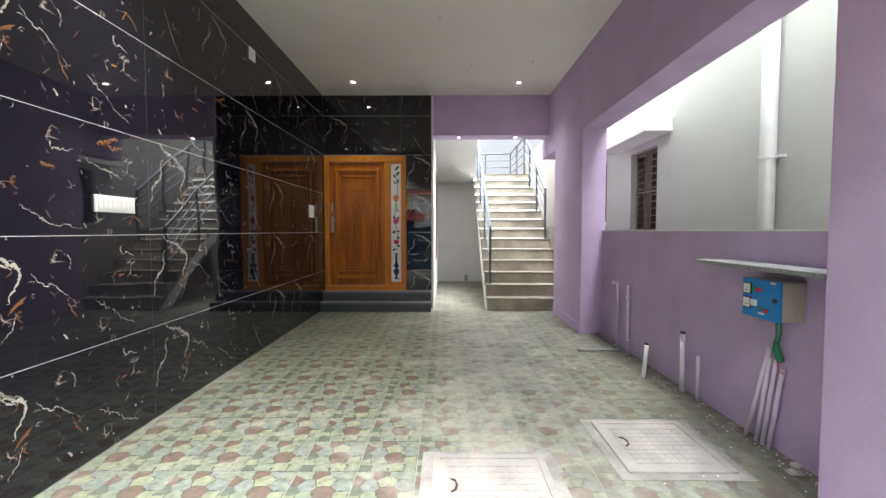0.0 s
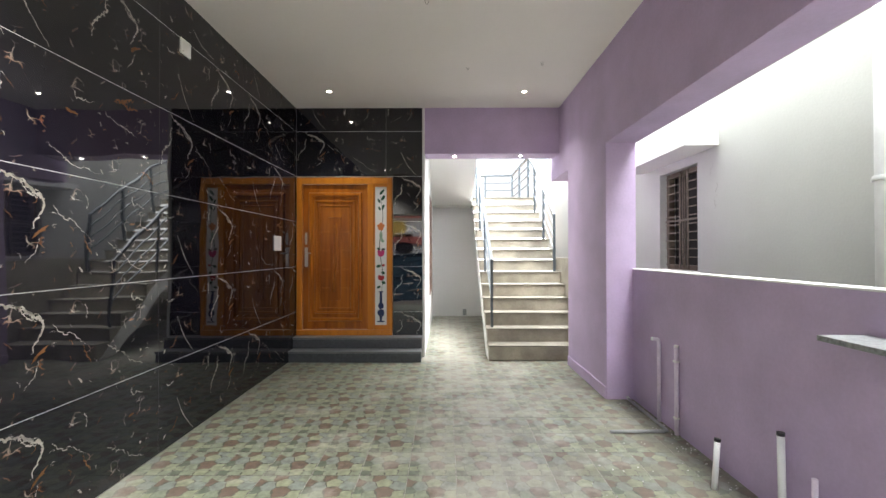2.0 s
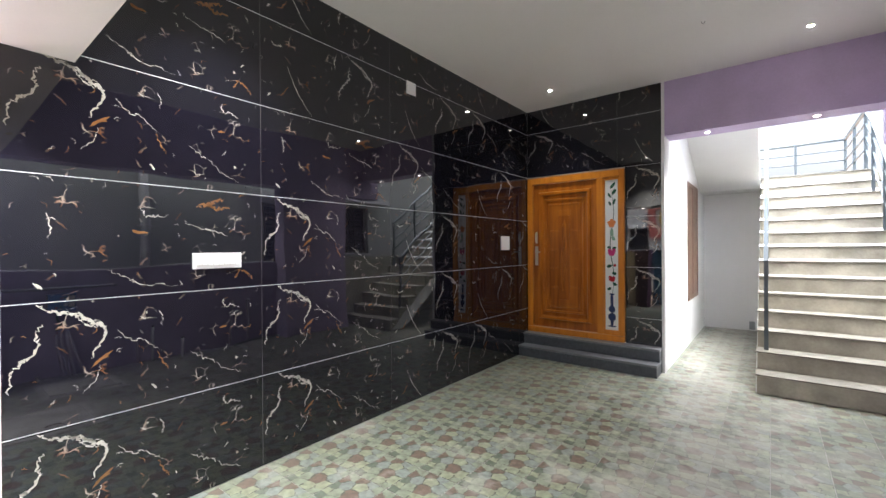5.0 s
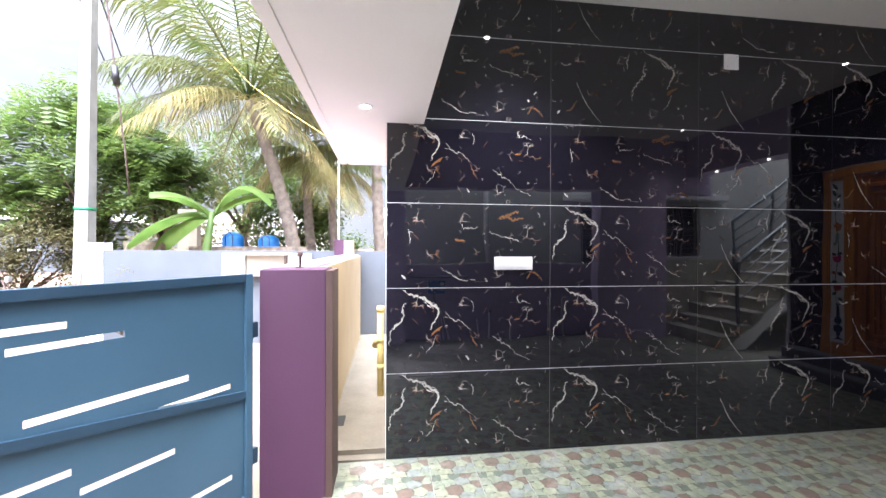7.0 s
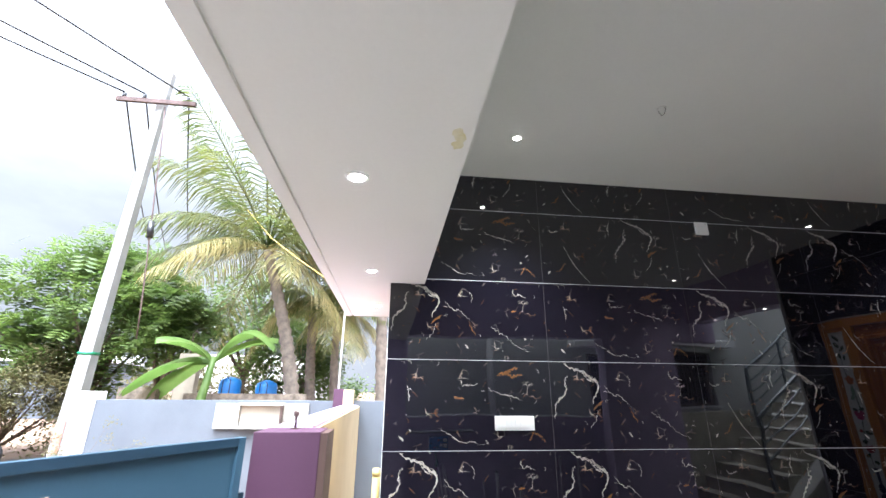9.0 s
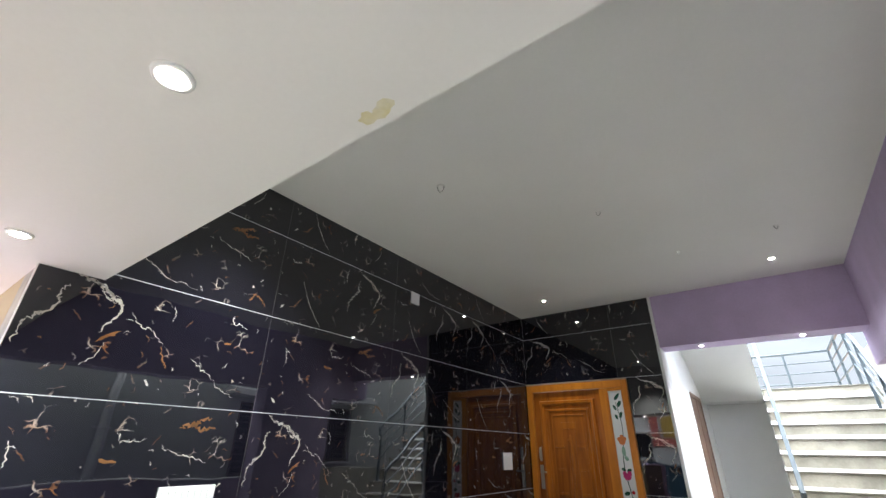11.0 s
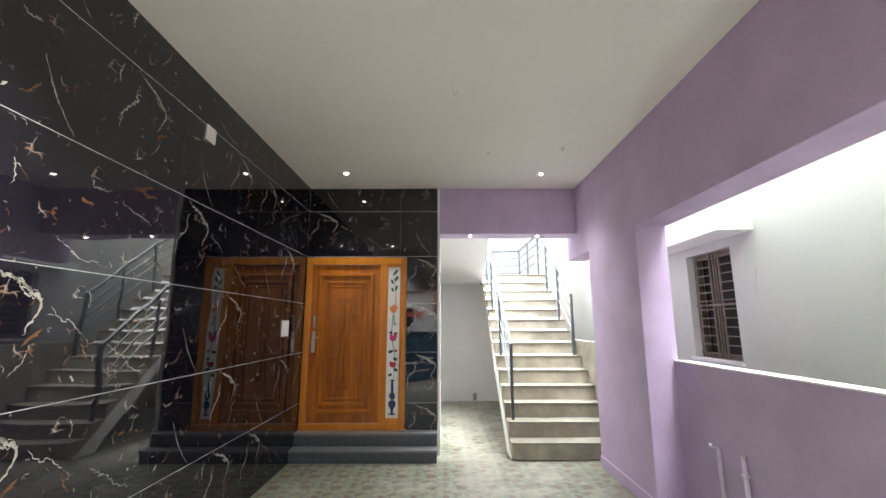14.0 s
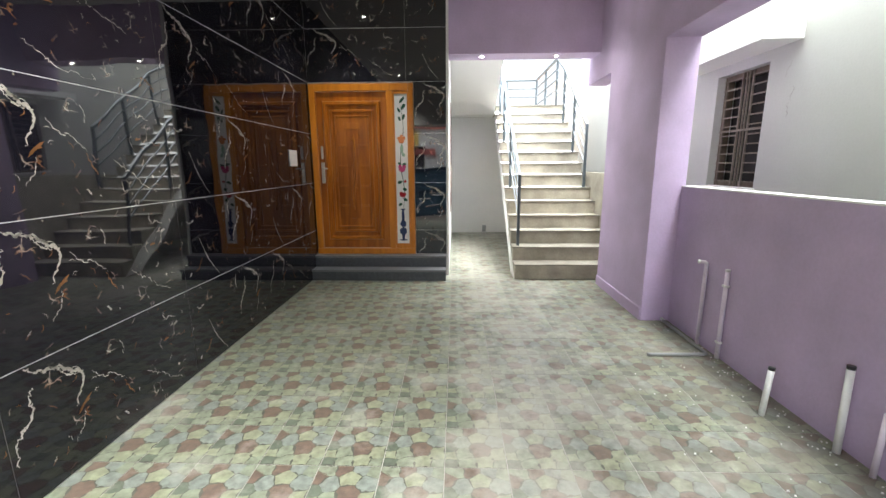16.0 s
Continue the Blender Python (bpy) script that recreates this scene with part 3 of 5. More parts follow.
    tubes("loop", CEMENT, [[(-r, 0, 0.0), (-r * 0.9, 0, -r), (-r * 0.3, 0, -r * 2.1), (r * 0.4, 0, -r * 1.9), (r, 0, -r * 0.8), (r * 0.8, 0, 0.0)]], 0.0025, t)
    bm = bmesh.new()
    lathe(bm, [(r * 0.9, -0.004), (r * 1.3, -0.0005)], seg=12)
    part("plaster_patch", bm, CEIL, t)
bm = bmesh.new()
for k in range(3):
    f = disc(bm, 0.105 + 0.022 * k * (1 if k % 2 else -0.8), 1.748 + random.uniform(-0.012, 0.01), SZ - 0.0006 - 0.0002 * k, 0.028, 0.018, 11, 0.35)
    f.normal_flip()
tagged(finish("paint_stain", bm, STAIN), "faint yellow stain on the canopy underside", "stain", kind="structure")

# ---- entrance: steps, door ----
steps = thing("entrance_steps", "two grey granite steps before the entrance door", "steps")
boxes("riser", GRANITE, (WX + 0.001, 6.315, -0.003, -0.17, 6.594, 0.115), parent=steps)
boxes("tread", GRANITETOP, (WX + 0.001, 6.295, 0.116, -0.165, 6.594, 0.142), parent=steps, bevel=0.004, label="polished granite tread with a rounded edge")
boxes("riser", GRANITE, (WX + 0.001, 6.465, 0.143, -0.17, 6.594, 0.262), parent=steps)
boxes("tread", GRANITETOP, (WX + 0.001, 6.445, 0.263, -0.165, 6.594, 0.288), parent=steps, bevel=0.004, label="polished granite tread with a rounded edge")

DX0, DX1, DZ0, DZ1 = -1.842, -0.565, 0.29, 2.39
door = tagged(new("door_1"), "carved varnished teak entrance door, shut, with a painted glass sidelight", "door", kind="structure")
FY = 6.572
for b in ((DX0, FY, DZ0 + 0.075, DX0 + 0.075, 6.70, DZ1), (-0.625, FY, DZ0 + 0.075, DX1, 6.70, DZ1), (DX0 + 0.076, FY, DZ1 - 0.085, -0.626, 6.70, DZ1), (DX0, FY - 0.006, DZ0, DX1, 6.72, DZ0 + 0.074), (-0.895, FY, DZ0 + 0.075, -0.815, 6.70, DZ1 - 0.086)):
    boxes("door_frame", TEAKFRAME, b, parent=door, bevel=0.007)
LX0, LX1, LZ0, LZ1 = DX0 + 0.078, -0.897, DZ0 + 0.078, DZ1 - 0.088
LY = FY + 0.040
leaf = boxes("door_leaf", TEAK, (LX0, LY, LZ0, LX1, LY + 0.04, LZ1), parent=door, bevel=0.004)
lw, lh, lcx, lcz = LX1 - LX0, LZ1 - LZ0, (LX0 + LX1) / 2, (LZ0 + LZ1) / 2


def frame_mould(hx, hz, w, d):
    """A raised rectangular moulding on the door leaf, half sizes hx, hz."""
    bm = bmesh.new()
    loops = []
    for o, y in ((0.0, LY - 0.0005), (w * 0.25, LY - d), (w * 0.75, LY - d), (w, LY - 0.0005)):
        loops.append([bm.verts.new((lcx + sx * (hx - o), y, lcz + sz * (hz - o))) for sx, sz in ((-1, -1), (1, -1), (1, 1), (-1, 1))])
    for a, b in zip(loops, loops[1:]):
        for k in range(4):
            bm.faces.new((a[k], a[(k + 1) % 4], b[(k + 1) % 4], b[k]))
    bmesh.ops.recalc_face_normals(bm, faces=bm.faces[:])
    return part("moulding", bm, TEAKMOULD, leaf)


frame_mould(lw / 2 - 0.075, lh / 2 - 0.105, 0.055, 0.030)
frame_mould(lw / 2 - 0.155, lh / 2 - 0.205, 0.034, 0.018)
frame_mould(lw / 2 - 0.215, lh / 2 - 0.275, 0.018, 0.012)
boxes("carved_panel", TEAKDARK, (lcx - 0.075, LY - 0.014, lcz - 0.58, lcx + 0.075, LY + 0.001, lcz + 0.58), parent=leaf, bevel=0.006)
boxes("carved_capital", TEAKMOULD, (lcx - 0.095, LY - 0.020, lcz + 0.525, lcx + 0.095, LY - 0.0145, lcz + 0.60), parent=leaf, bevel=0.004)
for dz in (0.33, 0.08, -0.17, -0.42):
    for sx in (-1, 1):
        boxes("cross_rail", TEAKMOULD, (min(lcx + sx * 0.078, lcx + sx * 0.19), LY - 0.009, lcz + dz - 0.012, max(lcx + sx * 0.078, lcx + sx * 0.19), LY + 0.001, lcz + dz + 0.012), parent=leaf, bevel=0.003)
for ph, amp in ((0.0, 0.030), (0.9, 0.024), (-0.8, 0.027)):
    pts = [(lcx + amp * math.sin(ph + 5.2 * (k / 18 - 0.5)) + 0.012 * ph, LY - 0.016, lcz - 0.47 + 0.92 * k / 18) for k in range(19)]
    tubes("carved_stem", TEAKMOULD, [pts], [0.006 + 0.007 * math.sin(math.pi * k / 18) for k in range(19)], leaf)
for dx, dz in ((0.028, -0.12), (0.035, -0.20), (0.02, 0.33), (-0.01, 0.40), (0.012, 0.44)):
    bm = bmesh.new()
    bmesh.ops.create_uvsphere(bm, u_segments=10, v_segments=6, radius=0.016, matrix=Matrix.Translation((lcx + dx, LY - 0.016, lcz + dz)) @ Matrix.Diagonal((0.8, 0.5, 1.3, 1)))
    part("carved_bud", bm, TEAKMOULD, leaf, smooth=True)
hx = LX0 + 0.042
plate = boxes("lock_plate", STEEL, (hx - 0.022, LY - 0.008, 1.20, hx + 0.022, LY, 1.46), parent=leaf, bevel=0.003, label="brushed steel lock plate")
boxes("pull_plate", STEEL, (hx - 0.014, LY - 0.007, 1.50, hx + 0.014, LY, 1.66), parent=leaf, bevel=0.003)
tubes("lever_handle", STEEL, [[(hx, LY - 0.008, 1.385), (hx, LY - 0.05, 1.385), (hx + 0.015, LY - 0.056, 1.385), (hx + 0.075, LY - 0.054, 1.382)]], 0.0085, leaf, "brushed steel lever")
tubes("pull_handle", STEEL, [[(hx, LY - 0.007, 1.52), (hx, LY - 0.035, 1.525), (hx, LY - 0.04, 1.58), (hx, LY - 0.035, 1.635), (hx, LY - 0.007, 1.64)]], 0.007, leaf)
# painted sidelight
PANEW = mat("painted_white_glass", (0.78, 0.80, 0.80), 0.12, vary=0.04, bump=0.0)
INK = {k: mat("glass_paint_" + k, c, 0.2, vary=0.15, scale=40, bump=0.0) for k, c in (("green", (0.03, 0.11, 0.07)), ("navy", (0.02, 0.04, 0.14)), ("rose", (0.62, 0.05, 0.22)),
       ("red", (0.50, 0.03, 0.04)), ("orange", (0.75, 0.24, 0.07)), ("mint", (0.32, 0.52, 0.40)))}
px, pw, pz0, pz1 = -0.720, 0.078, 0.425, 2.27
boxes("sidelight_bead", TEAKFRAME, (-0.815, FY + 0.012, DZ0 + 0.075, px - pw, 6.66, DZ1 - 0.086), (px + pw, FY + 0.012, DZ0 + 0.075, -0.626, 6.66, DZ1 - 0.086), (px - pw, FY + 0.012, DZ0 + 0.075, px + pw, 6.66, pz0), (px - pw, FY + 0.012, pz1, px + pw, 6.66, DZ1 - 0.086), parent=door)
pane = boxes("glass_pane", PANEW, (px - pw + 0.001, FY + 0.026, pz0 + 0.001, px + pw - 0.001, FY + 0.034, pz1 - 0.001), parent=door, label="white glass pane painted with flowers in a vase")
P = Matrix(((1, 0, 0, px), (0, 0, 1, FY + 0.0252), (0, 1, 0, 0), (0, 0, 0, 1)))


def motif(name, ink, blobs, layer=0):
    bm = bmesh.new()
    for i, (x, z, rx, rz, a) in enumerate(blobs):
        disc(bm, x, z, -0.0002 * (layer + i % 5), rx, rz, 12, 0.10, radians(a))
    bm.transform(P)
    for f in bm.faces:
        f.normal_update()
        if f.normal.y > 0:
            f.normal_flip()
    return part(name, bm, INK[ink], pane)


def stroke(bm, pts, w, z=0.0, jag=0.0):
    """A flat ribbon through pts (x, y), tapering at both ends, its width uneven by jag."""
    n = len(pts)
    rows = []
    for i, p in enumerate(pts):
        a, b = pts[max(i - 1, 0)], pts[min(i + 1, n - 1)]
        dx, dy = b[0] - a[0], b[1] - a[1]
        l = math.hypot(dx, dy) or 1
        ww = w * (0.30 + 0.70 * math.sin(math.pi * (i + 0.5) / n)) / 2 * (1 + random.uniform(-jag, jag))
        rows.append((bm.verts.new((p[0] - dy / l * ww, p[1] + dx / l * ww, z)), bm.verts.new((p[0] + dy / l * ww, p[1] - dx / l * ww, z))))
    return [bm.faces.new((a[0], a[1], b[1], b[0])) for a, b in zip(rows, rows[1:])]


bm = bmesh.new()
stroke(bm, [(0.004 + 0.022 * math.sin(4.5 * k / 24 * 2.2), 0.86 + 1.28 * k / 24) for k in range(25)], 0.010)
bm.transform(P)
part("stem", bm, INK["green"], pane)
motif("vase", "navy", [(0, 0.47, 0.052, 0.010, 0), (0, 0.53, 0.018, 0.07, 0), (0, 0.585, 0.046, 0.048, 0), (0, 0.68, 0.040, 0.045, 0), (0, 0.78, 0.019, 0.10, 0), (0, 0.865, 0.034, 0.010, 0)])
motif("leaf", "green", [(-0.03, 0.93, 0.028, 0.018, 35), (0.035, 0.99, 0.03, 0.018, -30), (-0.03, 1.21, 0.032, 0.02, 20), (0.03, 1.12, 0.026, 0.02, -20), (0.028, 1.43, 0.028, 0.017, 25), (-0.03, 1.44, 0.025, 0.016, -20),
                        (0.03, 2.0, 0.036, 0.016, 70), (-0.018, 1.98, 0.03, 0.014, 110), (0.03, 2.12, 0.04, 0.02, 60), (-0.024, 2.08, 0.034, 0.014, 120), (0.015, 2.20, 0.045, 0.018, 50)])
motif("flower", "red", [(0.0, 1.05, 0.038, 0.034, 0), (-0.022, 1.07, 0.02, 0.022, 0), (0.024, 1.06, 0.02, 0.024, 0), (0.035, 1.22, 0.018, 0.018, 0)], 3)
motif("flower", "rose", [(0.0, 1.37, 0.042, 0.036, 0), (-0.026, 1.40, 0.022, 0.026, 0), (0.028, 1.40, 0.022, 0.026, 0)], 3)
motif("flower", "orange", [(0.0, 1.72, 0.040, 0.032, 0), (-0.028, 1.745, 0.024, 0.022, 0), (0.028, 1.75, 0.024, 0.022, 0), (0.0, 1.77, 0.02, 0.02, 0)], 3)
motif("leaf", "mint", [(0.0, 1.62, 0.022, 0.05, 0), (0.02, 1.55, 0.02, 0.03, 30)], 1)

# ---- switches on the tiled wall ----
sb = thing("switch_board", "long white plastic switch board on the black tiles", "switch")
boxes("plate", PLASTIC, (WX, 2.306, 1.332, WX + 0.012, 2.592, 1.427), parent=sb, bevel=0.004)
for k in range(8):
    boxes("switch", PLASTIC, (WX + 0.011, 2.322 + 0.0325 * k, 1.352, WX + 0.0165, 2.350 + 0.0325 * k, 1.407), parent=sb, bevel=0.0025)
sq = thing("switch_plate", "white plastic switch plate beside the entrance door", "switch")
boxes("plate", PLASTIC, (WX, 5.86, 1.415, WX + 0.012, 6.06, 1.59), parent=sq, bevel=0.004)
for k in range(4):
    boxes("switch", PLASTIC, (WX + 0.011, 5.885 + 0.04 * k, 1.455, WX + 0.0165, 5.918 + 0.04 * k, 1.55), parent=sq, bevel=0.0025)
jb = thing("junction_box_cover", "small white plastic cover high on the black tiles", "cover")
boxes("plate", PLASTIC, (WX, 4.145, 2.895, WX + 0.014, 4.265, 3.012), parent=jb, bevel=0.004)
for dy, dz in ((-0.04, -0.038), (0.04, 0.039)):
    lathe_bm = bmesh.new()
    lathe(lathe_bm, [(0.004, 0), (0.004, 0.002), (0.002, 0.003)], dy, dz, 8)
    lathe_bm.transform(Matrix(((0, 0, 1, WX + 0.014), (1, 0, 0, 4.205), (0, 1, 0, 2.953), (0, 0, 0, 1))))
    part("screw", lathe_bm, STEEL, jb)

# ---- along the parapet ----
shelf = thing("stone_shelf", "thin speckled grey stone shelf built into the parapet", "shelf")
boxes("slab", SLATE, (1.70, 1.84, 1.018, 1.914, 2.815, 1.042), parent=shelf, bevel=0.003)
panel = thing("pump_control_box", "blue and beige metal pump control box with meters and buttons", "control box", pose(0.027, 0.078, 0.0))
boxes("case", PANELBEIGE, (1.762, 2.125, 0.752, 1.887, 2.385, 0.960), parent=panel, bevel=0.004)
front = boxes("front_plate", PANELBLUE, (1.748, 2.120, 0.748, 1.7615, 2.390, 0.964), parent=panel, bevel=0.003, label="bright blue front plate")
for z in (0.905, 0.825):
    boxes("meter", BLACKPL, (1.742, 2.318, z - 0.032, 1.7482, 2.380, z + 0.032), parent=front, bevel=0.002, label="square dial meter in a black rim")
    boxes("dial", PLASTIC, (1.7405, 2.324, z - 0.026, 1.7425, 2.374, z + 0.026), parent=front)
    boxes("scale", BLACKPL, (1.7395, 2.338, z - 0.012, 1.7405, 2.362, z - 0.009), parent=front)
boxes("breaker", PLASTIC, (1.737, 2.278, 0.812, 1.7482, 2.314, 0.848), parent=front, bevel=0.002)
for name, col, y, z in (("button", GREENPL, 2.292, 0.908), ("button", REDPL, 2.258, 0.905), ("button", GREENPL, 2.248, 0.806), ("button", REDPL, 2.205, 0.798), ("knob", BLACKPL, 2.15, 0.86)):
    bm = bmesh.new()
    lathe(bm, [(0.013, 0), (0.013, 0.006), (0.010, 0.007), (0.0095, 0.014), (0.006, 0.016)], seg=16)
    bm.transform(Matrix(((0, 0, -1, 1.748), (1, 0, 0, y), (0, 1, 0, z), (0, 0, 0, 1))))
    bmesh.ops.recalc_face_normals(bm, faces=bm.faces[:])
    part(name, bm, col, front)
for y0, y1, z0, z1 in ((2.225, 2.265, 0.772, 0.782), (2.15, 2.185, 0.945, 0.956)):
    boxes("label_strip", PLASTIC, (1.7465, y0, z0, 1.7485, y1, z1), parent=front)
lathe_bm = bmesh.new()
lathe(lathe_bm, [(0.007, 0), (0.007, 0.004), (0.004, 0.006)], seg=10)
lathe_bm.transform(Matrix(((1, 0, 0, 1.84), (0, 0, -1, 2.125), (0, 1, 0, 0.795), (0, 0, 0, 1))))
part("latch", lathe_bm, STEEL, panel)
cable = thing("cable_bundle", "green-sleeved cables hanging from the control box", "cable", pose(0.03, 0.12, 0.0))
tubes("cable", GREENPL, [[(1.82, 2.19, 0.752), (1.82, 2.188, 0.70), (1.83, 2.20, 0.64), (1.84, 2.215, 0.60)], [(1.835, 2.18, 0.752), (1.84, 2.182, 0.68), (1.84, 2.195, 0.62)]], 0.006, cable)
tubes("sleeve", GREENPL, [[(1.838, 2.215, 0.63), (1.846, 2.215, 0.575), (1.852, 2.20, 0.53), (1.855, 2.185, 0.515)]], [0.008, 0.020, 0.021, 0.012], cable, "bulging dark green plastic sleeve")
tubes("red_wire", REDPL, [[(1.84, 2.205, 0.53), (1.842, 2.19, 0.47), (1.85, 2.165, 0.45)]], 0.003, cable)


def pipe(name, mat_, pts, r, label, capmat=None, category="pipe"):
    t = thing(name, label, category)
    tubes("pipe", mat_, [pts], r, t, seg=14)
    if capmat is not None:
        d = (Vector(pts[-1]) - Vector(pts[-2])).normalized()
        tubes("end_cap", capmat, [[Vector(pts[-1]) - d * 0.012, Vector(pts[-1]) + d * 0.006]], r * 1.08, t, seg=14)
    return t


pipe("conduit", PVCLILAC, [(1.865, 2.53, -0.002), (1.890, 2.40, 0.57)], 0.0125, "lilac-splashed plastic conduit leaning on the parapet")
for y, h in ((2.455, 0.51), (2.410, 0.51), (2.365, 0.47)):
    pipe("conduit", PVCLILAC, [(1.872, y, -0.002), (1.893, y - 0.055, h)], 0.0125, "lilac-splashed plastic conduit standing at the parapet")
pipe("tap_pipe", PVCLILAC, [(1.895, 4.49, -0.002), (1.895, 4.49, 0.65), (1.893, 4.492, 0.665), (1.887, 4.498, 0.672), (1.856, 4.525, 0.672)], 0.0145, "lilac-painted water pipe with an elbow on the parapet", PVC)
t = pipe("water_pipe", PVCLILAC, [(1.897, 4.235, -0.002), (1.897, 4.235, 0.675)], 0.0155, "lilac-painted upright water pipe on the parapet", PVC)
for z in (0.12, 0.55):
    boxes("clamp", PVC, (1.878, 4.216, z, 1.914, 4.254, z + 0.016), parent=t, bevel=0.002)
pipe("pipe_stub", PVC, [(1.716, 3.515, -0.002), (1.750, 3.535, 0.28)], 0.0165, "white plastic pipe stub leaning out of the floor", BLACKPL)
pipe("pipe_stub", PVC, [(1.860, 3.198, -0.002), (1.867, 3.215, 0.455)], 0.0175, "tall white plastic pipe stub with a dark taped end", BLACKPL)
pipe("pipe_stub", PVCLILAC, [(1.876, 3.03, -0.002), (1.862, 3.012, 0.33)], 0.0125, "lilac-splashed plastic pipe stub at the parapet foot")
lp = pipe("loose_pipe", PVCGREY, [(1.855, 4.97, 0.013), (1.853, 4.305, 0.013), (1.847, 4.282, 0.013), (1.825, 4.272, 0.013), (1.405, 4.262, 0.013)], 0.0125, "grey plastic pipe bent in an L on the floor")
tubes("elbow", PVC, [[(1.855, 4.96, 0.014), (1.857, 5.00, 0.016), (1.868, 5.03, 0.03), (1.888, 5.04, 0.055)]], 0.016, lp, "white elbow", 12)
bit = thing("broken_fitting", "small broken cream ceramic fitting lying on the floor", "debris", pose(1.825, 2.125, 0))
bm = bmesh.new()
lathe(bm, [(0.030, 0.0), (0.032, 0.012), (0.018, 0.018), (0.016, 0.032), (0.026, 0.036), (0.024, 0.048), (0.010, 0.05)], seg=14)
part("fitting", bm, COVER, bit)
boxes("foot", COVER, (-0.04, -0.028, 0.0005, 0.036, 0.026, 0.009), parent=bit, bevel=0.004)
# crumbs of plaster swept along the parapet foot
bm = bmesh.new()
for k in range(170):
    x, y = (1.895 - abs(random.gauss(0, 0.07)), random.uniform(1.9, 5.0)) if k < 110 else (random.uniform(0.9, 1.85), random.uniform(2.0, 4.2))
    r = random.uniform(0.002, 0.007)
    bmesh.ops.create_icosphere(bm, subdivisions=1, radius=r, matrix=Matrix.Translation((x, y, r * 0.5)) @ Matrix.Diagonal((1, random.uniform(0.6, 1.4), 0.7, 1)))
tagged(finish("plaster_crumbs", bm, GROUT), "white plaster crumbs scattered on the floor", "debris", kind="stuff")


def manhole(x0, y0, x1, y1, label):
    t = thing("manhole_cover", label, "manhole cover", group="manhole covers")
    boxes("surround", CEMENT, (x0 - 0.06, y0 - 0.05, -0.003, x1 + 0.06, y1 + 0.05, 0.004), parent=t, bevel=0.002)
    bm = bmesh.new()
    sheet(bm, x0, y0, x1, y1, [(x0 + 0.035, y0 + 0.035, x1 - 0.035, y1 - 0.035)], lambda u, v, k: (u, v, 0.0045 + 0.0125 * k))
    part("rim", bm, COVER, t)
    lid = boxes("lid", COVER, (x0 + 0.037, y0 + 0.037, 0.0045, x1 - 0.037, y1 - 0.037, 0.0135), parent=t)
    n = 9
    sx, sy = (x1 - x0 - 0.14) / n, (y1 - y0 - 0.14) / n
    bm = bmesh.new()
    for i in range(n):
        for j in range(n):
            u, v = x0 + 0.07 + sx * i, y0 + 0.07 + sy * j
            add_box(bm, u + sx * 0.12, v + sy * 0.12, 0.0137, u + sx * 0.88, v + sy * 0.88, 0.0158)
    part("tread_pattern", bm, COVER, lid)
    cx, cy = x0 + 0.10, (y0 + y1) / 2 + 0.02
    tubes("lifting_handle", DARKSTEEL, [[(cx - 0.01, cy - 0.05, 0.015), (cx + 0.01, cy - 0.035, 0.020), (cx + 0.018, cy, 0.021), (cx + 0.01, cy + 0.035, 0.020), (cx - 0.01, cy + 0.05, 0.015)]], 0.0045, t, "dark steel lifting handle")
    return t


manhole(0.980, 2.110, 1.530, 2.667, "square pale manhole cover with a grid pattern, dusty")
manhole(-0.012, 1.68, 0.575, 2.268, "square pale manhole cover with a grid pattern, wider and cleaner")


# ---- neighbouring house details ----
def grille_window(y0, y1, z0, z1, label):
    t = thing("neighbour_window", label, "window")
    x = 2.70
    boxes("sill", WHITE, (2.585, y0 - 0.03, z0 - 0.03, 2.80, y1 + 0.03, z0 - 0.001), parent=t)
    # Near-black panel stands in for the shade of the room behind.
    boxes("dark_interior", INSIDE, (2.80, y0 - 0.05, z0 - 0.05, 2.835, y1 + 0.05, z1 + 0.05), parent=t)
    fr = boxes("window_frame", RAWWOOD, (x, y0, z0, x + 0.06, y0 + 0.05, z1), (x, y1 - 0.05, z0, x + 0.06, y1, z1), (x, y0 + 0.051, z0, x + 0.06, y1 - 0.051, z0 + 0.05), (x, y0 + 0.051, z1 - 0.05, x + 0.06, y1 - 0.051, z1), parent=t, label="bare brown timber frame")
    ym = (y0 + y1) / 2
    for yy in (y0 + 0.06, y0 + (y1 - y0) * 0.40, y0 + (y1 - y0) * 0.60, y1 - 0.06):
        boxes("grille_bar", IRON, (x - 0.018, yy - 0.007, z0 + 0.005, x - 0.002, yy + 0.007, z1 - 0.005), parent=t)
    n = 12
    for i in range(n):
        z = z0 + 0.05 + (z1 - z0 - 0.10) * i / (n - 1)
        for a, b in ((y0 + 0.01, y0 + (y1 - y0) * 0.40 - 0.007), (y0 + (y1 - y0) * 0.60 + 0.007, y1 - 0.01)):
            boxes("grille_slat", IRON, (x - 0.016, a, z - 0.006, x - 0.004, b, z + 0.006), parent=t)
    boxes("grille_bar", IRON, (x - 0.020, y0 + 0.01, (z0 + z1) / 2 - 0.01, x - 0.0005, y1 - 0.01, (z0 + z1) / 2 + 0.01), parent=t)
    for yy in (ym - 0.02, ym + 0.02):
        boxes("grille_bar", IRON, (x - 0.016, yy - 0.005, z0 + 0.005, x - 0.004, yy + 0.005, z1 - 0.005), parent=t)
    # concrete sunshade
    bm = bmesh.new()
    prof = ((2.619, z1 + 0.09), (2.305, z1 + 0.088), (2.305, z1 + 0.185), (2.619, z1 + 0.24))
    ring = [[bm.verts.new((px_, yy, pz_)) for px_, pz_ in prof] for yy in (y0 - 0.33, y1 + 0.38)]
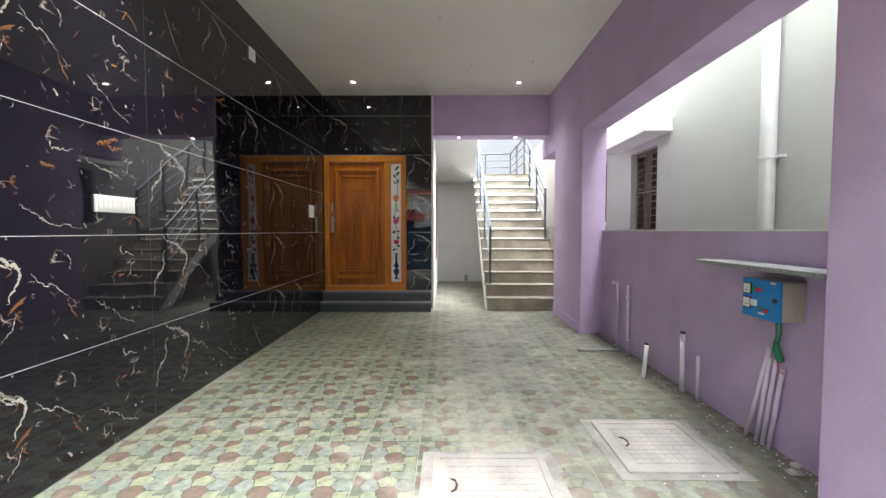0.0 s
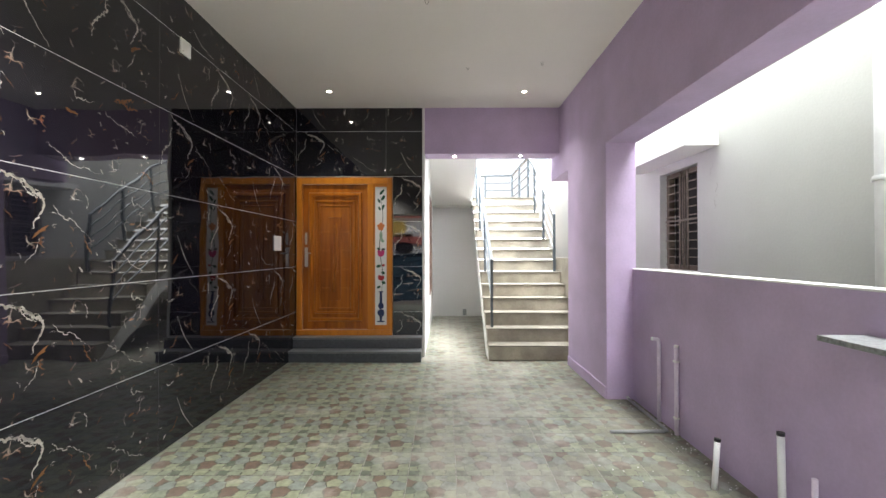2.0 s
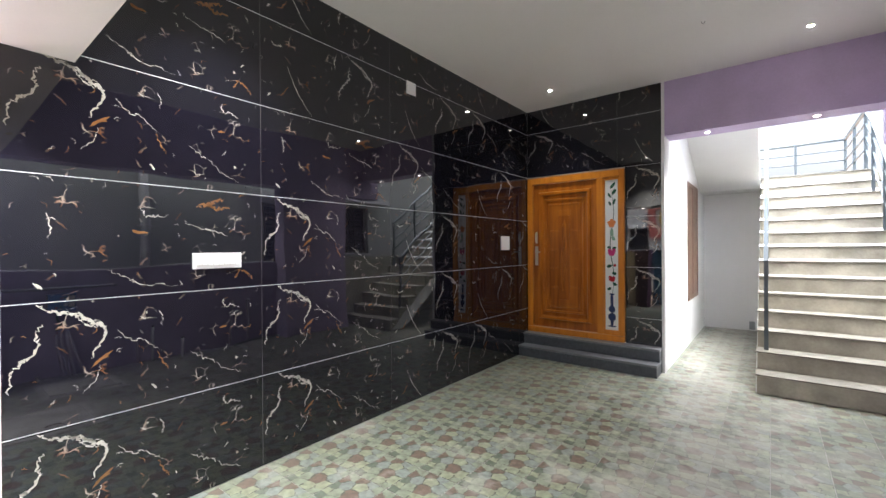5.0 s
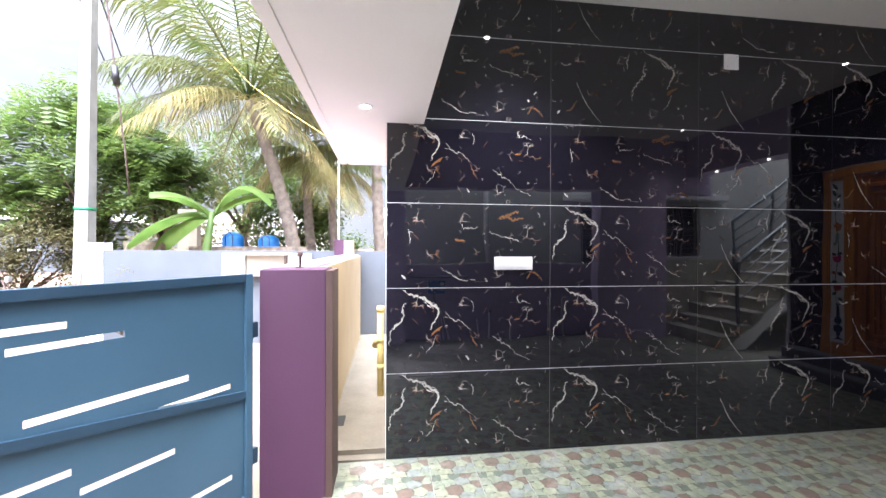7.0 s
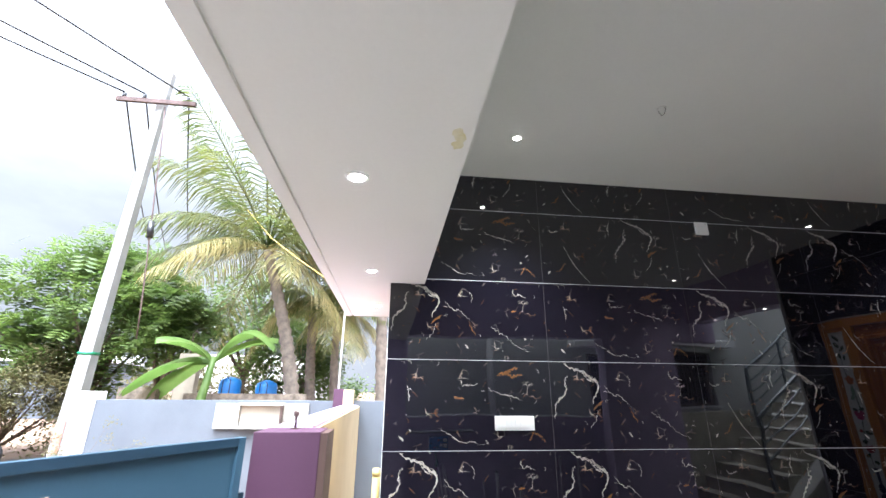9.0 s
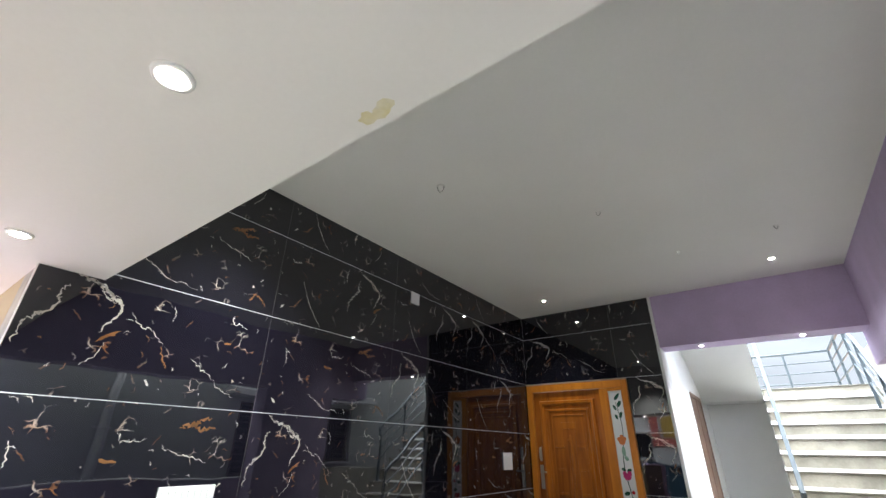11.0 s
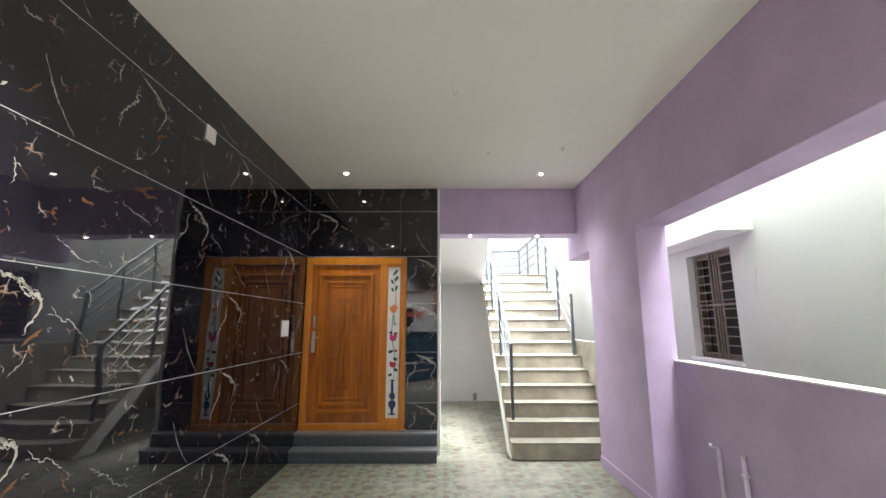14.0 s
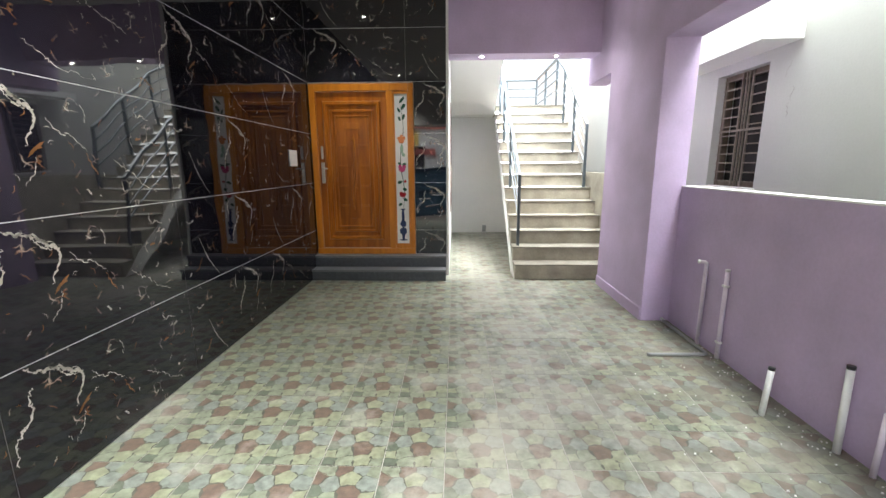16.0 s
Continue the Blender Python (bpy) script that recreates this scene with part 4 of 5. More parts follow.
    bm.faces.new(ring[0])
    bm.faces.new(ring[1][::-1])
    for k in range(4):
        bm.faces.new((ring[0][k], ring[1][k], ring[1][(k + 1) % 4], ring[0][(k + 1) % 4]))
    bmesh.ops.recalc_face_normals(bm, faces=bm.faces[:])
    part("sunshade", bm, WHITE, t, "white painted concrete sunshade")
    return t


grille_window(5.15, 5.86, 1.20, 2.27, "barred window with a timber frame under a concrete sunshade")
grille_window(6.72, 7.62, 1.36, 2.34, "barred window further along the neighbouring wall")
dp = thing("drain_pipe", "white plastic drain pipe on the neighbouring wall", "pipe")
tubes("pipe", PVC, [[(2.555, 3.33, -0.05), (2.555, 3.33, 3.7)]], 0.055, dp, seg=18)
for z in (0.6, 1.78):
    bm = bmesh.new()
    lathe(bm, [(0.060, z), (0.064, z + 0.004), (0.064, z + 0.026), (0.060, z + 0.03)], 2.555, 3.33, 18)
    add_box(bm, 2.56, 3.23, z + 0.006, 2.6195, 3.43, z + 0.024)
    part("clamp", bm, PVC, dp)
bm = bmesh.new()
for y0, z0 in ((4.90, 2.22), (4.86, 2.02), (4.88, 1.90)):
    pts, y, z = [], y0, z0
    for k in range(9):
        pts.append((y, z))
        y, z = y + random.uniform(-0.018, 0.018), z - 0.014
    stroke(bm, pts, 0.006)
bm.transform(Matrix(((0, 0, 1, 2.6190), (1, 0, 0, 0), (0, 1, 0, 0), (0, 0, 0, 1))))
structure(finish("plaster_crack", bm, CEMENT), "hairline cracks in the neighbouring plaster", "crack")
# timber window of the house in the passage wall
pw_ = tagged(new("window_1"), "brown timber window in the passage wall", "window", kind="structure")
for b in ((-0.17, 8.245, 0.645, -0.127, 8.31, 2.395), (-0.17, 9.23, 0.645, -0.127, 9.295, 2.395), (-0.17, 8.311, 2.33, -0.127, 9.229, 2.395), (-0.17, 8.311, 0.645, -0.127, 9.229, 0.71), (-0.165, 8.74, 0.711, -0.130, 8.80, 2.329)):
    boxes("window_frame", SIDEWOOD, b, parent=pw_, bevel=0.004)
boxes("shutter", SIDEWOOD, (-0.155, 8.312, 0.712, -0.135, 8.739, 2.328), (-0.155, 8.801, 0.712, -0.135, 9.228, 2.328), parent=pw_)
sk = thing("wall_socket", "small grey outlet box at the foot of the white wall", "socket")
boxes("box", PVCGREY, (0.52, 10.10, 0.02, 0.60, 10.129, 0.16), parent=sk, bevel=0.004)
# ---- outside: ground, boundary walls, gate ----
structure(boxes("ground", SOIL, (-400, -400, -0.5, 400, 400, -0.21)), "red sandy soil with pale trodden patches", "ground")
bm = bmesh.new()
add_box(bm, -5.9, -10.0, -0.22, -1.45, 1.14, -0.05)
add_box(bm, -1.449, -10.0, -0.22, 2.06, -2.4, -0.05)
structure(finish("street_verge", bm, SOIL), "red earth in front of the gate", "ground")
structure(boxes("front_apron", APRON, (-1.449, -2.39, -0.2, 2.06, 1.149, -0.012)), "unseen cement apron before the porch, darkened to cut bounced light", "pavement")
bm = bmesh.new()
add_box(bm, -5.9, 1.10, -0.2, -1.93, 1.53, 0.045)
add_box(bm, -1.928, 1.16, -0.2, -1.852, 1.53, 0.012)
structure(finish("side_passage", bm, PASSAGE), "pale screeded side passage, damp in places", "pavement")
# Flat dark block in place of a short brown stick by the wall.
boxes_ = boxes("passage_drain", DARKSTICK, (-2.55, 1.11, 0.0455, -2.35, 1.19, 0.049))
tagged(boxes_, "flat dark block standing for a short stick in the passage", "drain", kind="structure")
structure(boxes("wall_house_front", CREAM, (-3.05, 1.535, -0.2, -2.105, 1.80, 3.6), (-3.3, 1.80, -0.2, -3.05, 8.0, 3.6), (-2.104, 1.537, -0.2, -1.863, 1.60, 2.362)), "cream painted front wall of the house", "wall")
structure(boxes("wall_boundary_far", GREYWALL, (-6.12, -2.78, -0.3, -5.92, 8.0, 1.43)), "blue-grey plastered boundary wall with stains", "wall")
structure(boxes("wall_boundary_end", WHITE, (-6.14, -3.02, -0.3, -5.90, -2.782, 1.55)), "whitewashed end block of the boundary wall", "wall")
structure(boxes("compound_wall", CREAM, (-5.9, 0.86, -0.2, -1.752, 1.10, 1.35)), "cream compound wall beside the passage", "wall")
structure(boxes("compound_wall_cap", LILAC, (-5.7, 0.84, 1.351, -1.752, 1.08, 1.372)), "mauve painted top of the compound wall", "trim")
pil = thing("gate_pillar", "square purple gate pillar, inner side coloured dark brown for its shade", "pillar")
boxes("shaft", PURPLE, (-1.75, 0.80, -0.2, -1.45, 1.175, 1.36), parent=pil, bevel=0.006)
# Pillar's shaded side: the shade is put into this plate's dark brown.
boxes("inner_side", SHADESIDE, (-1.748, 1.1755, -0.2, -1.452, 1.215, 1.352), parent=pil, label="inner side, its shade put into a dark brown colour")
br = thing("pillar_bracket", "rusty steel hook bracket standing on the gate pillar", "bracket")
tubes("rod", DARKSTEEL, [[(-1.64, 0.99, 1.359), (-1.64, 0.99, 1.43), (-1.64, 1.0, 1.455), (-1.64, 0.975, 1.462)]], 0.008, br)
boxes("foot", DARKSTEEL, (-1.66, 0.965, 1.3605, -1.62, 1.015, 1.367), parent=br)
boxes("clip", DARKSTEEL, (-1.655, 0.975, 1.435, -1.625, 1.005, 1.46), parent=br, bevel=0.003)
post = thing("corner_post", "short purple and cream post at the end of the compound wall", "pillar")
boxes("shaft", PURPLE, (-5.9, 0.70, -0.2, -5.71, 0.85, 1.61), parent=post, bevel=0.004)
boxes("inner_side", CREAM, (-5.9, 0.8505, 1.374, -5.71, 1.0, 1.60), parent=post)
mb = thing("meter_niche", "grey cement meter box with an open niche on the boundary wall", "meter box")
boxes("surround", CEMENT, (-5.918, -1.05, 1.03, -5.86, -0.70, 1.39), (-5.918, -0.05, 1.03, -5.86, 0.32, 1.39), (-5.918, -0.70, 1.36, -5.80, -0.05, 1.40), (-5.918, -0.70, 1.03, -5.80, -0.05, 1.06), parent=mb)
boxes("niche_back", PANELBEIGE, (-5.917, -0.69, 1.062, -5.905, -0.06, 1.358), parent=mb)
boxes("door_edge", DARKSTEEL, (-5.86, -0.07, 1.062, -5.72, -0.052, 1.358), parent=mb)
boxes("fuse", PLASTIC, (-5.904, -0.62, 1.068, -5.87, -0.50, 1.12), parent=mb, bevel=0.004)
yp = thing("yellow_pipe", "yellow plastic waste pipe with a collar at the house corner", "pipe")
tubes("pipe", PVCYEL, [[(-3.02, 1.475, 0.04), (-3.02, 1.475, 0.92)]], 0.034, yp, seg=16)
for z in (0.30, 0.56, 0.86):
    tubes("collar", PVCYEL, [[(-3.02, 1.475, z), (-3.02, 1.475, z + 0.05)]], 0.038, yp, seg=16)
tubes("bend", PVCYEL, [[(-3.02, 1.475, 0.58), (-3.10, 1.44, 0.56), (-3.16, 1.42, 0.50)]], 0.035, yp, seg=12)
hl = thing("hook_pole", "white bent conduit pole carrying a cable", "pole")
tubes("pole", PVC, [[(-5.95, 0.74, 0.0), (-5.95, 0.74, 3.36)] + [(-5.95, 0.665 + 0.075 * math.cos(a), 3.40 + 0.09 * math.sin(a)) for a in [math.pi * k / 8 for k in range(9)]] + [(-5.95, 0.59, 3.28)]], 0.015, hl)
tubes("cable", YELLOW, [[(-5.95, 0.56, 3.30), (-6.6, 0.1, 3.7), (-7.4, -0.55, 4.25), (-8.4, -1.4, 5.0), (-9.6, -2.5, 6.2)]], 0.007, hl, "yellow cable")

GM = pose(-1.42, 0.76, -0.012, 0, 0, -33)
gate = thing("gate", "blue sheet-steel gate leaf with slanting rows of slots, open", "gate", GM)
bm = bmesh.new()
slots = [(0.845, 1.184, 1.50, 1.212), (0.645, 1.112, 1.022, 1.140), (0.361, 0.840, 0.975, 0.870), (0.128, 0.730, 0.506, 0.758),
         (0.427, 0.507, 0.805, 0.535), (0.830, 0.602, 1.30, 0.630), (0.116, 0.227, 0.45, 0.255), (0.62, 0.30, 1.15, 0.328), (1.25, 1.02, 1.80, 1.05), (1.40, 0.42, 1.85, 0.45)]
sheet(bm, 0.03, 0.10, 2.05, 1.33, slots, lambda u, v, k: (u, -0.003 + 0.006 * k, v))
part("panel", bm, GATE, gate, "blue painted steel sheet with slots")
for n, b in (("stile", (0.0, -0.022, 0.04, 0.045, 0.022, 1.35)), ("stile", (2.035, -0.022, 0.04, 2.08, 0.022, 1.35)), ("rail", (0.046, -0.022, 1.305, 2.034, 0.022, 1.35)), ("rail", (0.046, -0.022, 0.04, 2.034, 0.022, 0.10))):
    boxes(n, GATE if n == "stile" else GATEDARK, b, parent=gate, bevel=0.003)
bm = bmesh.new()
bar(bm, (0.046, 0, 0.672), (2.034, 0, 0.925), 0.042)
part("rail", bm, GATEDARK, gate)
for z in (0.25, 0.98):
    h_ = boxes("hinge", GATEDARK, (-0.045, -0.02, z, -0.001, 0.012, z + 0.09), parent=gate, bevel=0.004)
tubes("drop_bolt", GATEDARK, [[(2.06, 0.035, -0.05), (2.06, 0.035, 0.5)]], 0.008, gate)


# ---- trees ----
def rnd(a, b):
    return random.uniform(a, b)


def frond(bm, base, az, rise, length, droop, n, width, mi):
    """A feather palm leaf: a curved rib with drooping narrow leaflets on both sides."""
    d = Vector((math.cos(az), math.sin(az), 0))
    side = Vector((-d.y, d.x, 0))
    pts = []
    for k in range(13):
        s = k / 12
        pts.append(base + d * (length * (s - 0.12 * s * s * droop)) + Vector((0, 0, length * (rise * s - droop * 0.62 * s * s))))
    tube(bm, pts, [0.03 * (1 - 0.9 * k / 12) + 0.003 for k in range(13)], 5, mi=mi + 1)
    for k in range(n):
        s = 0.12 + 0.87 * k / n
        i = min(int(s * 12), 11)
        p = pts[i].lerp(pts[i + 1], s * 12 - i)
        t = (pts[i + 1] - pts[i]).normalized()
        ln = length * 0.30 * (math.sin(math.pi * (0.12 + 0.82 * s)) + 0.12) * rnd(0.85, 1.1)
        for sg in (-1, 1):
            o = (side * sg * rnd(0.65, 0.9) + t * 0.65 + Vector((0, 0, rnd(-0.45, -0.05)))).normalized()
            a, b_, c = p, p + o * ln * 0.55 + Vector((0, 0, -ln * 0.05)), p + o * ln + Vector((0, 0, -ln * (0.22 + 0.25 * droop)))
            w = t * width * 0.5
            v = [bm.verts.new(q) for q in (a - w * 0.6, a + w * 0.6, b_ + w, b_ - w, c)]
            bm.faces.new((v[0], v[1], v[2], v[3])).material_index = mi
            bm.faces.new((v[3], v[2], v[4])).material_index = mi


def palm(base, top, r0, length, count, label, dry=0.3, lean=0.25, droop=1.0, up=0.95):
    t = thing("palm_tree", label, "tree", group="palms beyond the wall")
    base, top = Vector(base), Vector(top)
    bm = bmesh.new()
    n = 46
    pts, rr = [], []
    for k in range(n + 1):
        s = k / n
        p = base.lerp(top, s) + Vector((0, -1, 0)) * lean * math.sin(math.pi * s) * 0.35
        pts.append(p)
        rr.append(r0 * (1.25 - 0.45 * s) * (1.0 + (0.13 if k % 2 else -0.10)))
    tube(bm, pts, rr, 12)
    part("trunk", bm, BARK, t, "ringed grey-brown trunk")
    bm = bmesh.new()
    for k in range(count):
        az = 2.399 * k + rnd(-0.2, 0.2)
        q = k / count
        frond(bm, top + Vector((0, 0, 0.05)), az, up - (up + 0.25) * q + rnd(-0.15, 0.15), length * rnd(0.85, 1.1), droop * rnd(0.75, 1.15), 54, 0.036, 2 if q > 1 - dry else 0)
    part("crown", bm, [FROND, FROND, FRONDDRY, FRONDDRY], t, "green and yellowing feather leaves")
    return t


def broadleaf(name, base, trunk_h, centre, radii, leaves, size, leafm, label, clumps=26, limbs=9, r0=0.10, pinnate=False):
    t = thing(name, label, "tree" if "tree" in name else "bush")
    base, centre = Vector(base), Vector(centre)
    bm = bmesh.new()
    fork = base + Vector((rnd(-0.1, 0.1), rnd(-0.1, 0.1), trunk_h))
    tube(bm, [base, base.lerp(fork, 0.5) + Vector((0.04, 0.05, 0)), fork], [r0 * 1.2, r0, r0 * 0.85], 9)
    cl = []
    for k in range(clumps):
        u, v, w = random.gauss(0, 1), random.gauss(0, 1), random.gauss(0, 1)
        l = math.sqrt(u * u + v * v + w * w) or 1
        f = rnd(0.35, 1.0) ** 0.6
        cl.append(centre + Vector((u / l * radii[0] * f, v / l * radii[1] * f, w / l * radii[2] * f)))
    for k in range(limbs):
        e = cl[k % len(cl)]
        m1 = fork.lerp(e, 0.5) + Vector((rnd(-0.2, 0.2), rnd(-0.2, 0.2), rnd(0.0, 0.3)))
        tube(bm, [fork, m1, e], [r0 * 0.6, r0 * 0.35, r0 * 0.1], 6)
    part("trunk", bm, TREEBARK, t)
    bm = bmesh.new()
    cr = min(radii) * 0.42
    for k in range(leaves):
        c = cl[k % len(cl)]
        o = Vector((random.gauss(0, 1), random.gauss(0, 1), random.gauss(0, 0.75))) * cr * 0.62
        p = c + o
        a = Vector((rnd(-1, 1), rnd(-1, 1), rnd(-0.7, 0.25))).normalized()
        b_ = a.cross(Vector((rnd(-0.4, 0.4), rnd(-0.4, 0.4), 1))).normalized()
        s = size * rnd(0.6, 1.25)
        if pinnate:
            for q in range(4):
                for sg in (-1, 1):
                    r_ = p + a * s * (0.4 + q * 0.55)
                    vs = [bm.verts.new(x) for x in (r_, r_ + b_ * sg * s * 0.55 + a * s * 0.1, r_ + b_ * sg * s * 0.95 + a * s * 0.35, r_ + b_ * sg * s * 0.4 + a * s * 0.42)]
                    bm.faces.new(vs)
        else:
            vs = [bm.verts.new(x) for x in (p, p + a * s * 0.5 + b_ * s * 0.3, p + a * s * 1.1, p + a * s * 0.5 - b_ * s * 0.3)]
            bm.faces.new(vs)
    part("crown", bm, leafm, t)
    return t


palm((-11.0, -0.80, -0.2), (-11.0, -2.25, 5.5), 0.17, 3.4, 34, "leaning coconut palm with yellowing drooping leaves", dry=0.24, lean=-0.6, droop=0.95, up=1.75)
palm((-13.2, -0.75, -0.2), (-13.2, -1.15, 4.5), 0.15, 2.5, 11, "upright coconut palm with brown drooping leaves", dry=0.5, droop=1.25)
palm((-13.0, 0.0, -0.2), (-13.0, -0.30, 4.0), 0.13, 2.2, 10, "young coconut palm with hanging leaves", dry=0.45, droop=1.2)
palm((-12.0, 1.43, -0.2), (-12.0, 1.15, 7.6), 0.16, 2.8, 16, "tall coconut palm behind the canopy", dry=0.3)
broadleaf("leafy_tree", (-13.0, -7.4, -0.2), 1.4, (-13.0, -7.8, 4.0), (1.7, 2.6, 2.3), 2300, 0.25, LEAF, "tall feathery green tree behind the boundary wall", clumps=60, limbs=22, pinnate=True)
broadleaf("leafy_tree", (-12.0, -5.0, -0.2), 1.4, (-12.0, -5.2, 3.3), (1.0, 1.1, 1.1), 1000, 0.22, LEAF, "small green tree beside the concrete pole", clumps=18, pinnate=True)
broadleaf("bush", (-11.5, -8.2, -0.2), 0.3, (-11.6, -7.7, 1.2), (0.9, 1.25, 1.3), 10000, 0.10, LEAFB, "dense grey-green bush by the hut", clumps=34, r0=0.05)
broadleaf("leafy_tree", (-16.0, -4.0, -0.2), 2.2, (-16.0, -3.6, 4.6), (2.0, 2.6, 1.7), 9000, 0.16, LEAF, "spreading green tree behind the palms", clumps=34, r0=0.12)
broadleaf("leafy_tree", (-14.5, -1.9, -0.2), 1.0, (-14.5, -1.7, 2.3), (1.3, 1.5, 1.3), 7000, 0.16, LEAF, "dark green tree beneath the palms", clumps=24)
broadleaf("bush", (-17.0, 1.2, -0.2), 0.3, (-17.0, 1.0, 1.2), (1.2, 3.0, 0.9), 6000, 0.13, LEAF, "low green shrubs beyond the boundary wall", clumps=30, r0=0.05)
broadleaf("bush", (-20.0, -6.0, -0.2), 0.3, (-20.0, -6.5, 2.0), (1.5, 4.0, 1.3), 7000, 0.17, LEAFB, "green shrubs far behind the wall", clumps=34, r0=0.05)
broadleaf("bush", (-5.6, -2.3, -0.06), 0.25, (-5.55, -2.3, 0.75), (0.2, 0.75, 0.42), 700, 0.035, LEAFB, "dry straw-coloured weeds against the boundary wall", clumps=16, r0=0.008, limbs=12)

ban = thing("banana_plant", "banana plant with broad arching leaves", "plant")
bm = bmesh.new()
tube(bm, [(-9.0, -2.75, -0.2), (-9.0, -2.6, 1.0), (-9.0, -2.42, 2.3)], [0.13, 0.11, 0.06], 10)
part("stem", bm, BANANA, ban)
for az, ln, rise, droop in ((4.65, 1.85, 0.22, 0.60), (1.45, 1.35, 1.70, 1.50), (4.35, 1.6, 0.05, 0.62), (1.9, 1.3, 0.9, 0.5), (5.4, 1.2, 0.9, 0.6)):
    bm = bmesh.new()
    d, up = Vector((math.cos(az), math.sin(az), 0)), Vector((0, 0, 1))
    sd = Vector((-d.y, d.x, 0))
    rows_ = []
    for k in range(15):
        s_ = k / 14
        c = Vector((-9.0, -2.42, 2.22)) + d * ln * s_ + up * ln * (rise * s_ - droop * s_ * s_)
        w = 0.33 * math.sin(math.pi * min(1, max(0.0, (s_ - 0.12) / 0.9))) ** 0.6 if s_ > 0.12 else 0.012
        rows_.append([bm.verts.new(c + sd * w * q + up * (-0.10 * q * q + (0.0 if q else 0.03))) for q in (-1, -0.5, 0, 0.5, 1)])
    for a, b_ in zip(rows_, rows_[1:]):
        for q in range(4):
            bm.faces.new((a[q], a[q + 1], b_[q + 1], b_[q])).smooth = True
    part("leaf", bm, BANANA, ban)

# ---- things beyond the wall ----
pole = thing("utility_pole", "tapered concrete utility pole with a steel cross-arm", "pole")
bm = bmesh.new()
a = [(-9.0, -5.08, -0.2), (-9.0, -4.90, 9.9)]
tube(bm, a, [0.21, 0.12], 4)
bm2 = part("shaft", bm, POLE, pole)
for f in bm2.data.polygons:
    f.use_smooth = False
tubes("paint_band", GREENPL, [[(-9.0, -5.04, 2.28), (-9.0, -5.04, 2.34)]], 0.205, pole, "green painted ring", 4)
boxes("paint_mark", PINK, (-8.84, -5.16, 0.35, -8.832, -5.02, 0.95), parent=pole, label="faded magenta paint mark")
boxes("cross_arm", DARKSTEEL, (-8.86, -5.96, 8.78, -8.78, -3.98, 8.90), parent=pole, label="rusty steel cross-arm")
for y in (-5.8, -5.3, -4.2):
    bm = bmesh.new()
    lathe(bm, [(0.03, 8.90), (0.05, 8.94), (0.03, 8.98), (0.045, 9.02), (0.02, 9.06)], -8.82, y, 10)
    part("insulator", bm, BLACKPL, pole)
tubes("stay_wire", DARKSTEEL, [[(-8.85, -4.75, 8.7), (-8.75, -4.55, 7.6), (-8.7, -4.35, 6.0), (-8.6, -4.0, 3.4), (-8.55, -3.9, 2.6)]], 0.016, pole)
tubes("strain_insulator", BLACKPL, [[(-8.68, -4.27, 5.35), (-8.65, -4.20, 4.95)]], 0.07, pole)
wires = thing("overhead_wires", "thin dark overhead wires", "wire")
for p, q, sag in (((-8.82, -5.8, 9.06), (-24.95, -12.0, 7.2), 0.8), ((-8.82, -5.3, 9.06), (-24.95, -11.3, 7.3), 0.8), ((-8.82, -4.2, 9.06), (-24.95, -10.5, 7.2), 0.8), ((-8.82, -5.8, 9.06), (12, -24, 10.5), 0.8), ((-8.82, -5.3, 9.06), (14, -22, 10.5), 0.8), ((-8.82, -4.2, 9.06), (16, -18, 10.5), 0.8)):
    p, q = Vector(p), Vector(q)
    tubes("wire", BLACKPL, [[p.lerp(q, k / 14) - Vector((0, 0, sag * 4 * (k / 14) * (1 - k / 14))) for k in range(15)]], 0.022, wires, seg=5)
fp = thing("utility_pole", "distant utility pole with a cross-arm", "pole")
tubes("shaft", POLE, [[(-25.0, -11.2, -0.2), (-25.0, -11.25, 7.9)]], [0.2, 0.13], fp, seg=6)
boxes("cross_arm", DARKSTEEL, (-24.95, -12.1, 7.05, -24.85, -10.45, 7.2), parent=fp)
boxes("cross_arm", DARKSTEEL, (-24.95, -11.7, 7.5, -24.85, -10.8, 7.6), parent=fp)
cc_ = thing("concrete_column", "unfinished bare concrete column behind the wall", "column")
boxes("shaft", PASSAGE, (-10.2, -3.6, -0.2, -9.95, -3.15, 2.42), parent=cc_, bevel=0.02)
tubes("rebar", DARKSTEEL, [[(-10.05, -3.4, 2.4), (-10.05, -3.42, 2.9), (-10.05, -3.36, 3.0), (-10.05, -3.30, 2.9)]], 0.012, cc_)
lw_ = thing("low_ruin_wall", "broken brown block wall behind the boundary", "wall")
boxes("blocks", THATCH, (-9.6, -4.5, -0.2, -9.4, -3.7, 1.62), (-9.6, -3.1, -0.2, -9.4, -0.4, 1.50), parent=lw_)
for y, z in ((-3.08, 1.92), (-2.05, 1.84)):
    tk = thing("water_tank", "blue plastic water tank", "tank", pose(-12.2, y, 0), "blue water tanks")
    bm = bmesh.new()
    lathe(bm, [(0.28, -0.2), (0.30, -0.15), (0.30, 0.6), (0.31, 0.63), (0.30, 0.66), (0.30, z - 0.18), (0.27, z - 0.08), (0.14, z), (0.05, z + 0.02)], seg=20)
    part("body", bm, TANKBLUE, tk)
    tubes("ladder_pipe", BLACKPL, [[(0.34, -0.1, 0.9), (0.34, -0.1, z - 0.1), (0.34, 0.0, z + 0.02), (0.34, 0.1, z - 0.1), (0.34, 0.1, 0.9)]], 0.012, tk)
hut = thing("thatched_hut", "low wooden hut with a sagging grey thatched roof", "hut")
bm = bmesh.new()
